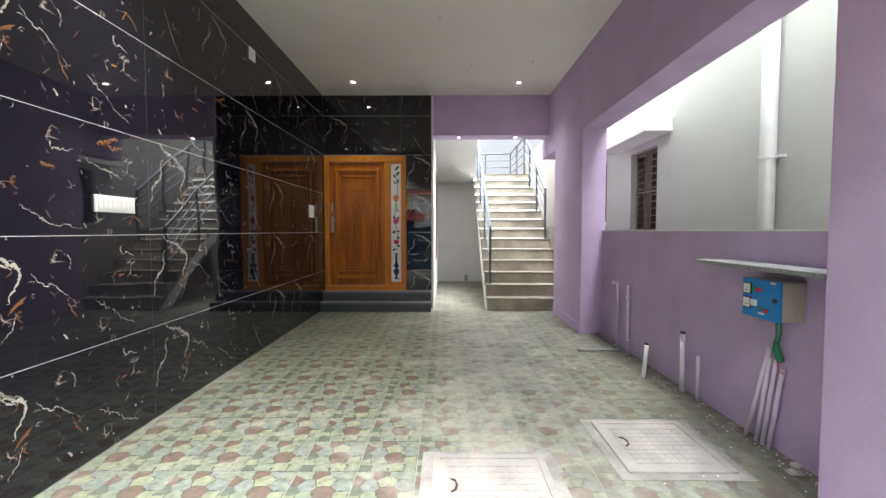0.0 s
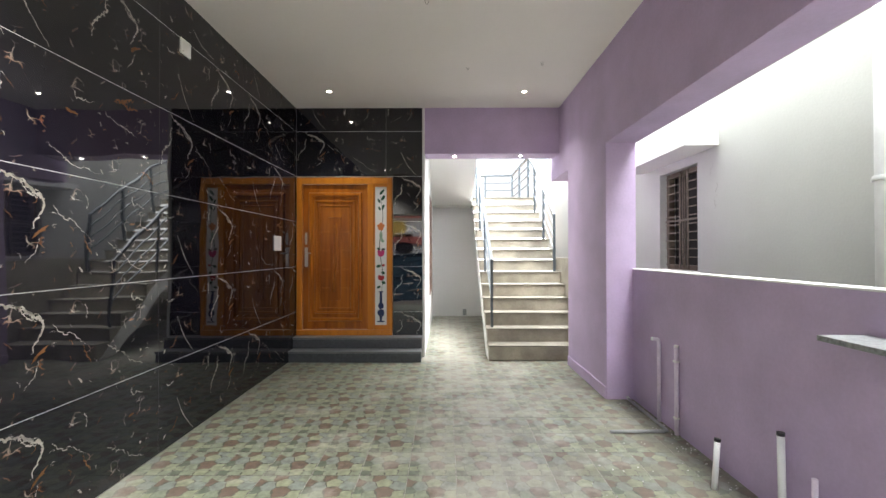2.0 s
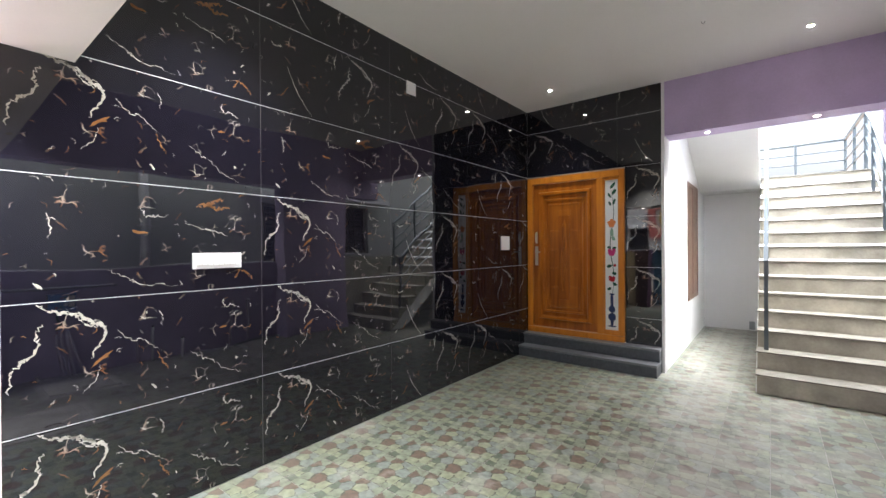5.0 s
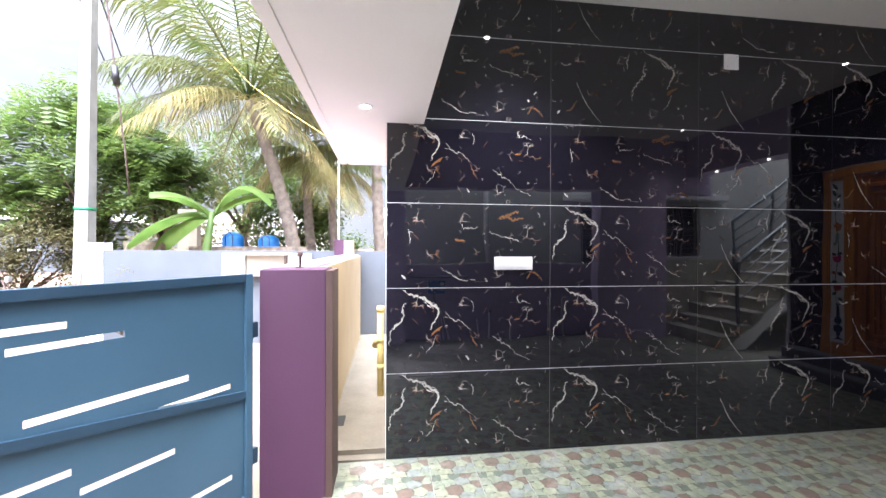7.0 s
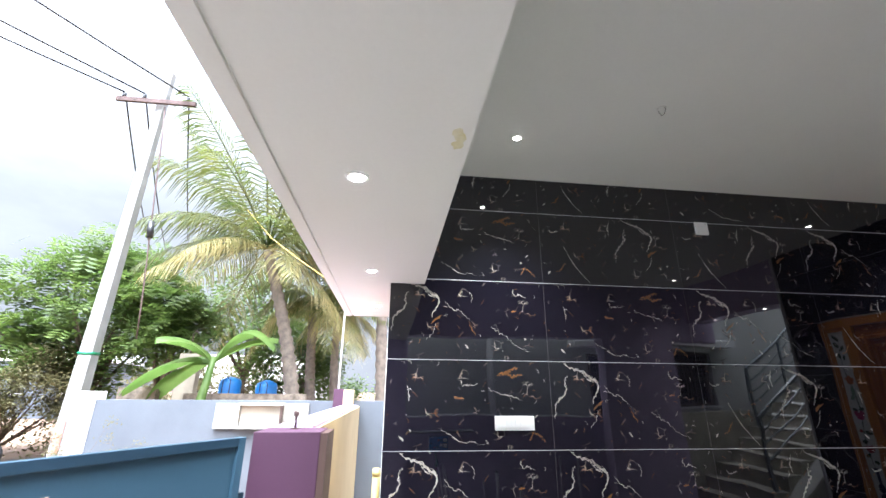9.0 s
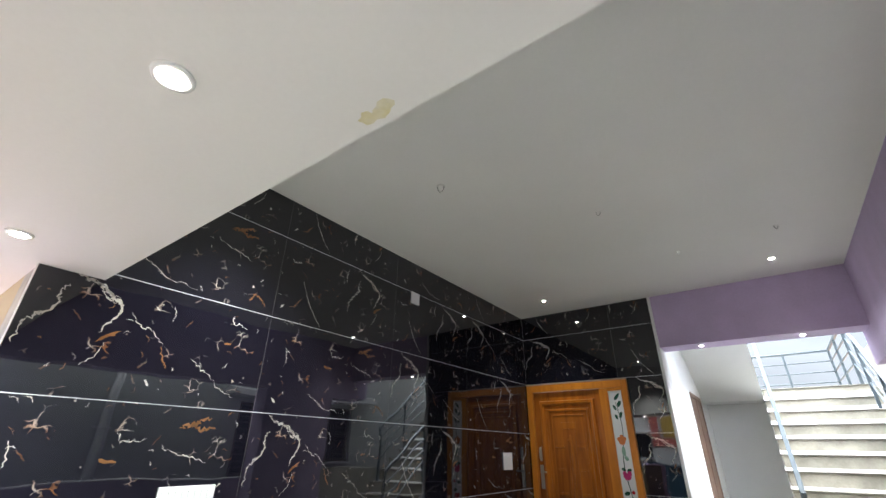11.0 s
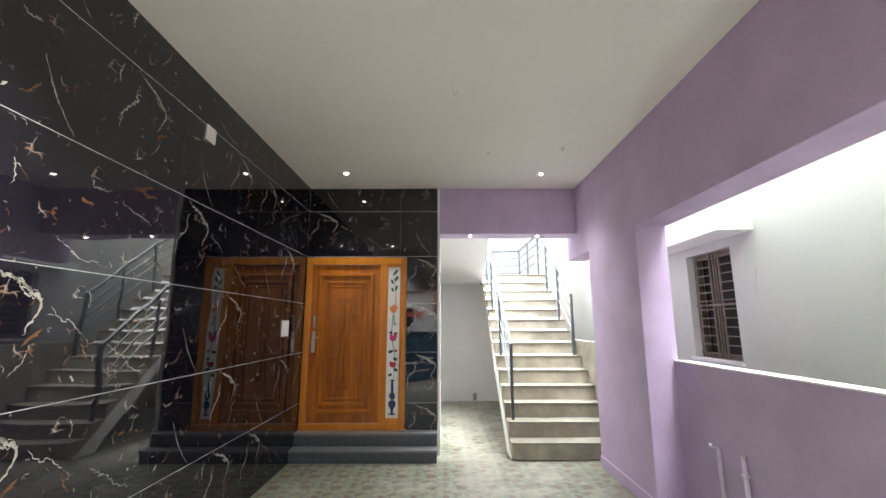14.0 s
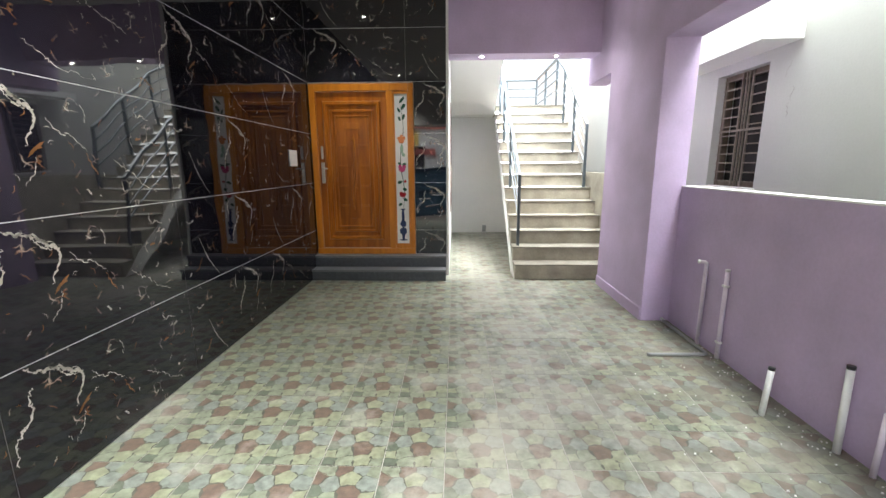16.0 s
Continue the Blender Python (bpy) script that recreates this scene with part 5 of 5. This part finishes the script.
for i in range(24):
    for j in range(9):
        y, x = -15.0 + 0.225 * i + rnd(-0.05, 0.05), -11.4 - 0.26 * j
        z = 1.32 + 0.085 * j + rnd(-0.03, 0.03)
        v = [bm.verts.new(p) for p in ((x, y - 0.16, z), (x, y + 0.16, z + rnd(-0.02, 0.02)), (x - 0.4, y + 0.15, z + 0.17), (x - 0.4, y - 0.15, z + 0.17), (x + 0.07, y, z - 0.10))]
        bm.faces.new((v[0], v[1], v[2], v[3]))
        bm.faces.new((v[0], v[4], v[1]))
part("roof", bm, THATCH, hut, "layered grey palm thatch")
for i in range(26):
    y = -14.9 + 0.195 * i
    if 17 <= i <= 18:
        continue
    boxes("plank", PLANK, (-12.0 + rnd(-0.02, 0.02), y, -0.2, -11.95, y + 0.175, 1.36 + rnd(-0.06, 0.05)), parent=hut)
# Near-black block behind the missing planks, in place of the hut's shade.
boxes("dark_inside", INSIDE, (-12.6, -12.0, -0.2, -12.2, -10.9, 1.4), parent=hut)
for y in (-13.6, -11.9, -10.5, -9.9):
    tubes("post", PLANK, [[(-11.35, y, -0.2), (-11.33, y + 0.05, 1.5 if y < -11 else 2.1)]], 0.05, hut)
tubes("eave_pole", PLANK, [[(-11.35, -15, 1.32), (-11.3, -9.7, 1.38)]], 0.04, hut)


def motorbike(m, label):
    t = thing("motorbike", label, "motorbike", m, "parked motorbikes")
    for x in (-0.62, 0.62):
        bm = bmesh.new()
        ring = [(x + 0.27 * math.cos(2 * math.pi * k / 20), 0, 0.30 + 0.27 * math.sin(2 * math.pi * k / 20)) for k in range(21)]
        tube(bm, ring, 0.045, 8, cap=False)
        w = part("tyre", bm, BLACKPL, t)
        tubes("rim", DARKSTEEL, [[(x + 0.21 * math.cos(2 * math.pi * k / 16), 0, 0.30 + 0.21 * math.sin(2 * math.pi * k / 16)) for k in range(17)]] + [[(x, 0, 0.30), (x + 0.21 * math.cos(k * 1.2566), 0, 0.30 + 0.21 * math.sin(k * 1.2566))] for k in range(5)], 0.014, t, seg=6)
    bm = bmesh.new()
    tube(bm, [(0.42, 0, 0.70), (0.30, 0, 0.84), (0.10, 0, 0.84), (-0.02, 0, 0.74)], [0.05, 0.14, 0.14, 0.08], 10)
    part("fuel_tank", bm, BLACKPL, t)
    bm = bmesh.new()
    tube(bm, [(0.0, 0, 0.76), (-0.25, 0, 0.77), (-0.55, 0, 0.82), (-0.74, 0, 0.84)], [0.08, 0.11, 0.10, 0.04], 8)
    part("seat", bm, INSIDE, t)
    boxes("engine", DARKSTEEL, (-0.20, -0.11, 0.26, 0.24, 0.11, 0.58), parent=t, bevel=0.03)
    tubes("fork", DARKSTEEL, [[(0.62, 0.06, 0.30), (0.44, 0.06, 0.86)], [(0.62, -0.06, 0.30), (0.44, -0.06, 0.86)]], 0.02, t)
    tubes("handlebar", BLACKPL, [[(0.32, 0.36, 0.98), (0.42, 0.18, 0.97), (0.44, 0, 0.92), (0.42, -0.18, 0.97), (0.32, -0.36, 0.98)]], 0.014, t)
    tubes("exhaust", DARKSTEEL, [[(0.1, -0.12, 0.28), (-0.3, -0.14, 0.27), (-0.75, -0.15, 0.36)]], [0.03, 0.035, 0.05], t)
    boxes("headlight", PVCGREY, (0.50, -0.08, 0.80, 0.58, 0.08, 0.94), parent=t, bevel=0.02)
    boxes("mudguard", BLACKPL, (-0.95, -0.06, 0.58, -0.55, 0.06, 0.63), parent=t, bevel=0.02)
    return t


motorbike(pose(-10.2, -8.05, -0.21, 0, -3, 100), "black motorbike parked before the hut")
motorbike(pose(-9.6, -9.2, -0.21, 0, 3, 75), "dark motorbike parked beside rubbish bags")
rub = thing("rubbish_heap", "heap of pale plastic rubbish bags", "rubbish", pose(-9.3, -8.25, -0.21))
for k in range(9):
    bm = bmesh.new()
    bmesh.ops.create_icosphere(bm, subdivisions=2, radius=rnd(0.12, 0.2), matrix=Matrix.Translation((rnd(-0.25, 0.25), rnd(-0.4, 0.4), rnd(0.08, 0.24))) @ Matrix.Diagonal((1, rnd(0.8, 1.3), rnd(0.6, 0.9), 1)))
    for v in bm.verts:
        v.co += Vector((rnd(-1, 1), rnd(-1, 1), rnd(-1, 1))) * 0.02
    part("bag", bm, PVCGREY, rub)


def building(name, x0, y0, x1, y1, z1, m, label, storeys=2, bays=3, band=None, face="x"):
    t = thing(name, label, "building")
    boxes("wall", m, (x0, y0, -0.4, x1, y1, z1), parent=t)
    boxes("roof", WHITE, (x0 - 0.1, y0 - 0.1, z1 + 0.001, x1 + 0.1, y1 + 0.1, z1 + 0.12), (x0, y0, z1 + 0.121, x0 + 0.2, y1, z1 + 0.75), (x1 - 0.2, y0, z1 + 0.121, x1, y1, z1 + 0.75), parent=t)
    # Window blocks are near-black: the rooms' shade is put into their colour.
    for s_ in range(storeys):
        for b_ in range(bays):
            zc = 1.3 + s_ * 3.1
            if face == "x":
                yc = y0 + (y1 - y0) * (b_ + 0.5) / bays
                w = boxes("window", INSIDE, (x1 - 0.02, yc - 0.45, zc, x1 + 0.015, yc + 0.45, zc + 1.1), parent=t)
                boxes("sill", WHITE, (x1, yc - 0.55, zc - 0.1, x1 + 0.2, yc + 0.55, zc), parent=w)
                boxes("sunshade", WHITE, (x1, yc - 0.55, zc + 1.12, x1 + 0.35, yc + 0.55, zc + 1.2), parent=w)
            else:
                xc = x0 + (x1 - x0) * (b_ + 0.5) / bays
                w = boxes("window", INSIDE, (xc - 0.45, y1 - 0.02, zc, xc + 0.45, y1 + 0.015, zc + 1.1), parent=t)
                boxes("sill", WHITE, (xc - 0.55, y1, zc - 0.1, xc + 0.55, y1 + 0.2, zc), parent=w)
                boxes("sunshade", WHITE, (xc - 0.55, y1, zc + 1.12, xc + 0.55, y1 + 0.35, zc + 1.2), parent=w)
    if band:
        boxes("band", band[0], *band[1:], parent=t, label="painted accent band")
    return t


building("lime_building", -26.0, -40.0, -22.0, -26.4, 8.0, LIMEWALL, "lime green two-storey house with a darker band", 2, 4, (LIMEBAND, (-21.99, -28.2, -0.3, -21.93, -27.2, 8.0)))
building("white_building", -45.0, -52.0, -41.0, -43.0, 7.6, WHITE, "plain white flat-roofed building far off", 2, 3)
building("white_building", -40.0, -14.0, -34.0, -4.0, 3.4, WHITE, "low white house beyond the trees", 1, 4)
building("white_building", -46.0, 0.5, -40.0, 9.0, 4.6, WHITE, "pale house far beyond the palms", 1, 3, (YELLOW, (-39.98, 3.0, 0.2, -39.9, 5.0, 2.6)))
building("white_building", -34.0, -26.0, -29.0, -17.0, 3.2, GREYWALL, "long low bluish shed far off", 1, 3)
# house across the street, seen in the polished tiles
t = building("street_house", -6.0, -19.0, 4.0, -12.0, 4.6, WHITE, "white house across the street with coral trims", 1, 4, None, "y")
boxes("coral_trim", PINK, (-4.2, -11.99, 1.9, -1.2, -11.9, 2.25), (-4.2, -11.99, 3.4, 1.4, -11.9, 3.8), (-4.2, -11.99, 2.25, -3.8, -11.9, 3.4), (-0.4, -11.99, 2.25, 0.0, -11.9, 3.4), parent=t, label="coral painted trim")
boxes("yellow_panel", YELLOW, (-3.6, -11.99, 2.3, -2.2, -11.92, 3.2), (0.1, -11.99, 0.9, 1.4, -11.92, 3.0), parent=t, label="yellow painted panel")
structure(boxes("street_house_wall", GATEDARK, (-5.5, -10.3, -0.3, 2.4, -10.1, 1.15)), "dark blue front wall across the street", "wall")
structure(boxes("road", ROAD, (-5.8, -9.8, -0.06, 2.5, -3.2, -0.03)), "dusty grey street before the gate", "road")

# ---- wall tiles ----
TW, TH, GAP = 1.200, 0.602, 0.004
ZIG = (((0.11, 0.598), (0.155, 0.56), (0.20, 0.545), (0.27, 0.525), (0.315, 0.49), (0.36, 0.457), (0.372, 0.417), (0.345, 0.37), (0.31, 0.305)), 0.0125)
ZAG = (((0.134, 0.50), (0.114, 0.44), (0.128, 0.41), (0.083, 0.346), (0.060, 0.335), (0.03, 0.285), (0.025, 0.20)), 0.009)
THIN = ((((0.35, 0.265), (0.33, 0.20), (0.28, 0.14)), 0.004), (((0.42, 0.43), (0.48, 0.37), (0.54, 0.36), (0.62, 0.285)), 0.004), (((0.61, 0.51), (0.625, 0.47), (0.62, 0.43)), 0.005),
        (((0.95, 0.54), (0.96, 0.49), (1.0, 0.50), (1.05, 0.48)), 0.006), (((0.765, 0.254), (0.83, 0.20), (0.87, 0.183), (0.97, 0.10), (1.05, 0.07)), 0.004))
DIAG = (((0.20, 0.32), (0.255, 0.20), (0.30, 0.13), (0.41, 0.003)), 0.006)


def rough_line(pts, amp, n=7):
    """Breaks each stretch of a vein into small uneven pieces."""
    out = []
    for (ax, ay), (bx, by) in zip(pts, pts[1:]):
        for k in range(n):
            s_ = k / n
            j = amp if k else amp * 0.3
            out.append((ax + (bx - ax) * s_ + random.uniform(-j, j), ay + (by - ay) * s_ + random.uniform(-j, j)))
    return out + [pts[-1]]


def tile_mesh(name, kind, u0, u1, v0, v1):
    """A tile plate in local x (along the wall), y (up), z (out), with inlaid veins; u, v ranges cut it."""
    random.seed(ord(kind) * 7)
    bm = bmesh.new()
    add_box(bm, u0 + 0.0015, v0 + GAP / 2, -0.009, u1 - 0.0015, v1 - GAP / 2, 0.0)

    def vein(pts, w, mi, amp=0.006, z=0.0004):
        pts = rough_line(pts, amp)
        keep = [p for p in pts if u0 + 0.006 < p[0] < u1 - 0.006 and v0 + 0.008 < p[1] < v1 - 0.006]
        if len(keep) > 2:
            for f in stroke(bm, keep, w, z, 0.75):
                f.material_index = mi

    def fleck(x, y, rx, ry, a, mi):
        if u0 + rx < x < u1 - rx and v0 + rx < y < v1 - rx:
            disc(bm, x, y, 0.0006, rx * 0.85, ry * 0.6, 11, 0.55, a, mi)

    sh = lambda pts, d: [(x + d, y) for x, y in pts]
    if kind in "AC":
        d = 0.0 if kind == "A" else 0.62
        vein(sh(ZIG[0], d), ZIG[1], 1, 0.007)
        vein(sh(ZIG[0][1:6], d + 0.008), 0.006, 1, 0.012)
        vein(sh(ZAG[0], d), ZAG[1], 1, 0.009)
        vein(sh(((0.25, 0.53), (0.29, 0.48), (0.34, 0.46)), d), 0.006, 1)
        fleck(0.36 + d, 0.30, 0.045, 0.016, 0.5, 2)
        fleck(0.335 + d, 0.282, 0.03, 0.012, 0.9, 2)
        vein(sh(THIN[0][0], d), THIN[0][1], 1)
    if kind == "A":
        for pts, w in THIN[1:]:
            vein(pts, w, 1, 0.008)
        vein(((0.60, 0.285), (0.62, 0.23), (0.65, 0.18)), 0.006, 2)
        fleck(0.95, 0.37, 0.035, 0.012, 0.1, 2)
        fleck(0.58, 0.10, 0.022, 0.010, -0.9, 1)
        fleck(0.53, 0.48, 0.018, 0.008, -0.6, 1)
    if kind == "C":
        vein(DIAG[0], DIAG[1], 1, 0.003)
        vein(((0.20, 0.18), (0.16, 0.12), (0.12, 0.10)), 0.006, 2)
        fleck(0.06, 0.09, 0.02, 0.011, 0.8, 1)
        vein(((0.08, 0.46), (0.12, 0.44), (0.16, 0.45)), 0.007, 1, 0.01)
        vein(((0.62, 0.56), (0.60, 0.49), (0.61, 0.44)), 0.007, 1)
    if kind == "B":
        vein(((0.80, 0.50), (0.86, 0.515), (0.90, 0.53), (0.96, 0.555)), 0.020, 2, 0.012)
        vein(((0.86, 0.51), (0.93, 0.49), (0.99, 0.51)), 0.012, 2, 0.012)
        vein(((0.52, 0.48), (0.55, 0.42), (0.60, 0.43), (0.66, 0.44)), 0.007, 1, 0.010)
        vein(((0.74, 0.40), (0.82, 0.37), (0.90, 0.36), (0.98, 0.33)), 0.005, 1, 0.008)
        fleck(0.52, 0.34, 0.035, 0.013, -0.2, 2)
        vein(((0.15, 0.42), (0.17, 0.35), (0.16, 0.30)), 0.005, 1, 0.008)
        vein(((0.38, 0.14), (0.46, 0.10), (0.52, 0.06), (0.70, 0.04)), 0.005, 1, 0.008)
        fleck(0.12, 0.08, 0.022, 0.010, -0.9, 1)
        fleck(1.08, 0.22, 0.018, 0.009, 0.8, 1)
        vein(((1.02, 0.06), (1.05, 0.11), (1.10, 0.10), (1.13, 0.05)), 0.010, 2, 0.01)
    # small chips of pale and rust stone
    for k in range(26):
        mi = 2 if random.random() < 0.40 else 1
        x, y, a = random.uniform(0.01, 1.19), random.uniform(0.01, 0.59), random.uniform(0, 3.14)
        l = random.uniform(0.006, 0.022)
        vein(((x, y), (x + l * math.cos(a), y + l * math.sin(a)), (x + 2 * l * math.cos(a + 0.5), y + 2 * l * math.sin(a + 0.5))), random.uniform(0.0014, 0.0036), mi, 0.0034)
    me = bpy.data.meshes.new(name)
    bm.normal_update()
    for f in bm.faces:
        if abs(f.normal.z) > 0.9 and f.material_index and f.normal.z < 0:
            f.normal_flip()
    bm.to_mesh(me)
    bm.free()
    for m in (BLACK, VEIN, RUST):
        me.materials.append(m)
    return me


TILES = {}


def lay(kind, m, parent, u0=0.0, u1=TW, v0=0.0, v1=TH):
    key = (kind, round(u0, 3), round(u1, 3), round(v0, 3), round(v1, 3))
    if key not in TILES:
        TILES[key] = tile_mesh("tile", kind, *key[1:])
    ob = new("tile", TILES[key])
    ob.parent = parent
    ob.matrix_world = m
    return ob


WEST = ("AACAC", "AACCA", "BACBA", "ABACB", "BCCAC", "CCBCC")
for r in range(6):
    for c in range(5):
        y0, z0 = 1.531 + c * 1.200, r * TH
        u1, v1 = min(TW, BY - y0), min(TH, CZ - z0)
        # local x runs along +y, local y up, local z out of the wall towards +x
        lay(WEST[r][c], Matrix(((0, 0, 1, WX), (1, 0, 0, y0), (0, 1, 0, z0), (0, 0, 0, 1))), wall_w, 0.0, u1, 0.0, v1)
bm = bmesh.new()
for r in range(1, 6):
    add_box(bm, WX - 0.009, 1.533, r * TH - GAP / 2, WX - 0.0008, BY, r * TH + GAP / 2)
part("white_joint", bm, GROUT, wall_w, "white grout lines between the tile rows")
bm = bmesh.new()
for c in range(1, 5):
    for r in range(6):
        add_box(bm, WX - 0.009, 1.531 + c * 1.2 - 0.0014, r * TH + 0.003, WX - 0.0006, 1.531 + c * 1.2 + 0.0014, min((r + 1) * TH, CZ) - 0.003)
part("grey_joint", bm, DARKGROUT, wall_w, "thin grey upright joints")
bm = bmesh.new()
add_box(bm, WX - 0.02, 1.527, 0.0, WX - 0.001, 1.5305, SZ)
part("edge_strip", bm, GROUT, wall_w, "pale edge of the tiling")


def lay_end(kind, x0, z0, u0, u1, v0, v1):
    lay(kind, Matrix(((1, 0, 0, x0), (0, 0, -1, BY), (0, 1, 0, z0), (0, 0, 0, 1))), wall_d, u0, u1, v0, v1)


for r in (4, 5):
    z0 = r * TH
    lay_end("AC"[r % 2], WX, z0, 0.0, TW, 0.0, min(TH, CZ - z0))
    lay_end("CA"[r % 2], WX + TW, z0, 0.0, -0.165 - WX - TW, 0.0, min(TH, CZ - z0))
for r in range(4):
    lay_end("A", -0.560, r * TH, 0.0, 0.395, 0.29 if r == 0 else 0.0, TH)
bm = bmesh.new()
for r in range(1, 6):
    add_box(bm, WX if r > 3 else -0.56, BY + 0.0008, r * TH - GAP / 2, -0.165, BY + 0.009, r * TH + GAP / 2)
part("white_joint", bm, GROUT, wall_d, "white grout lines between the tile rows")
boxes("edge_strip", WHITE, (-0.1635, 6.575, 0.0, -0.134, 6.5799, 2.709), parent=wall_d)

# ---- floor tiles ----
PX, PY, X0, Y0 = 0.302, 0.305, -0.40, 3.045
# stones printed on each tile: place across and along it, and paint
STONE_AT = ((0.60, 0.42, 0), (0.57, 0.74, 1), (0.90, 0.31, 1), (0.84, 0.64, 2), (0.29, 0.31, 4), (0.25, 0.61, 2), (0.07, 0.73, 0), (0.09, 0.09, 3), (0.37, 0.07, 4),
            (0.65, 0.10, 1), (0.92, 0.06, 4), (0.42, 0.95, 0), (0.18, 0.92, 4), (0.70, 0.95, 2), (0.93, 0.90, 4), (0.06, 0.46, 3), (0.09, 0.27, 1))


def nearest_cell(k):
    """The part of the unit tile nearer to stone k than to any other."""
    ax, ay = STONE_AT[k][:2]
    poly = [(0.0, 0.0), (1.0, 0.0), (1.0, 1.0), (0.0, 1.0)]
    for j, (bx, by, _) in enumerate(STONE_AT):
        if j == k:
            continue
        nx, ny = bx - ax, by - ay
        # the wide middle stone pushes its neighbours off
        share = 0.52 if k == 0 else 0.48 if j == 0 else 0.5
        d = nx * (ax + nx * share) + ny * (ay + ny * share)
        out = []
        for (px_, py_), (qx, qy) in zip(poly, poly[1:] + poly[:1]):
            sp, sq = px_ * nx + py_ * ny - d, qx * nx + qy * ny - d
            if sp <= 0:
                out.append((px_, py_))
            if sp * sq < 0:
                w = sp / (sp - sq)
                out.append((px_ + (qx - px_) * w, py_ + (qy - py_) * w))
        poly = out
    return poly


def floor_tile(name, u0, u1, v0, v1):
    random.seed(11)
    bm = bmesh.new()
    add_box(bm, u0 + 0.0018, v0 + 0.0018, -0.004, u1 - 0.0018, v1 - 0.0018, -0.0012, 5)
    for k in range(len(STONE_AT)):
        poly = nearest_cell(k)
        cx, cy = sum(p[0] for p in poly) / len(poly), sum(p[1] for p in poly) / len(poly)
        ring = []
        for (ax, ay), (bx, by) in zip(poly, poly[1:] + poly[:1]):
            ring.append((ax, ay))
            for w in (0.33, 0.67):
                j = 0.026 if math.hypot(bx - ax, by - ay) > 0.12 else 0.006
                ring.append((ax + (bx - ax) * w + random.uniform(-j, j), ay + (by - ay) * w + random.uniform(-j, j)))
        q = [((cx + (x - cx) * 0.955) * PX, (cy + (y - cy) * 0.955) * PY) for x, y in ring]
        q = [(min(max(x, u0 + 0.0024), u1 - 0.0024), min(max(y, v0 + 0.0024), v1 - 0.0024)) for x, y in q]
        if max(p[0] for p in q) - min(p[0] for p in q) < 0.004 or max(p[1] for p in q) - min(p[1] for p in q) < 0.004:
            continue
        bm.faces.new([bm.verts.new((x, y, 0.0)) for x, y in q]).material_index = STONE_AT[k][2]
    me = bpy.data.meshes.new(name)
    bm.normal_update()
    bm.to_mesh(me)
    bm.free()
    for m in STONES:
        me.materials.append(m)
    return me


FT, spare = {}, []
made = 0
for j in range(-7, 24):
    for i in range(-5, 9):
        x, y = X0 + PX * i, Y0 + PY * j
        u0, u1, v0, v1 = max(0, WX - x), min(PX, 1.914 - x), max(0, 1.155 - y), min(PY, 10.13 - y)
        if u1 - u0 < 0.02 or v1 - v0 < 0.02 or (y > 6.6 and x + PX < -0.13):
            continue
        key = (round(u0, 3), round(u1, 3), round(v0, 3), round(v1, 3))
        if key not in FT:
            FT[key] = floor_tile("floor_tile", *key)
        if made < 300:
            ob = new("floor_tile", FT[key])
            ob.parent = floor
            ob.location = (x, y, 0)
            made += 1
        else:
            spare.append((FT[key], x, y))
bm = bmesh.new()
for me, x, y in spare:
    tmp = bmesh.new()
    tmp.from_mesh(me)
    tmp.transform(Matrix.Translation((x, y, 0)))
    vs = [bm.verts.new(v.co) for v in tmp.verts]
    tmp.verts.index_update()
    for f in tmp.faces:
        bm.faces.new([vs[v.index] for v in f.verts]).material_index = f.material_index
    tmp.free()
far_tiles = part("far_floor_tiles", bm, STONES, floor)
far_tiles["kind"] = "stuff"
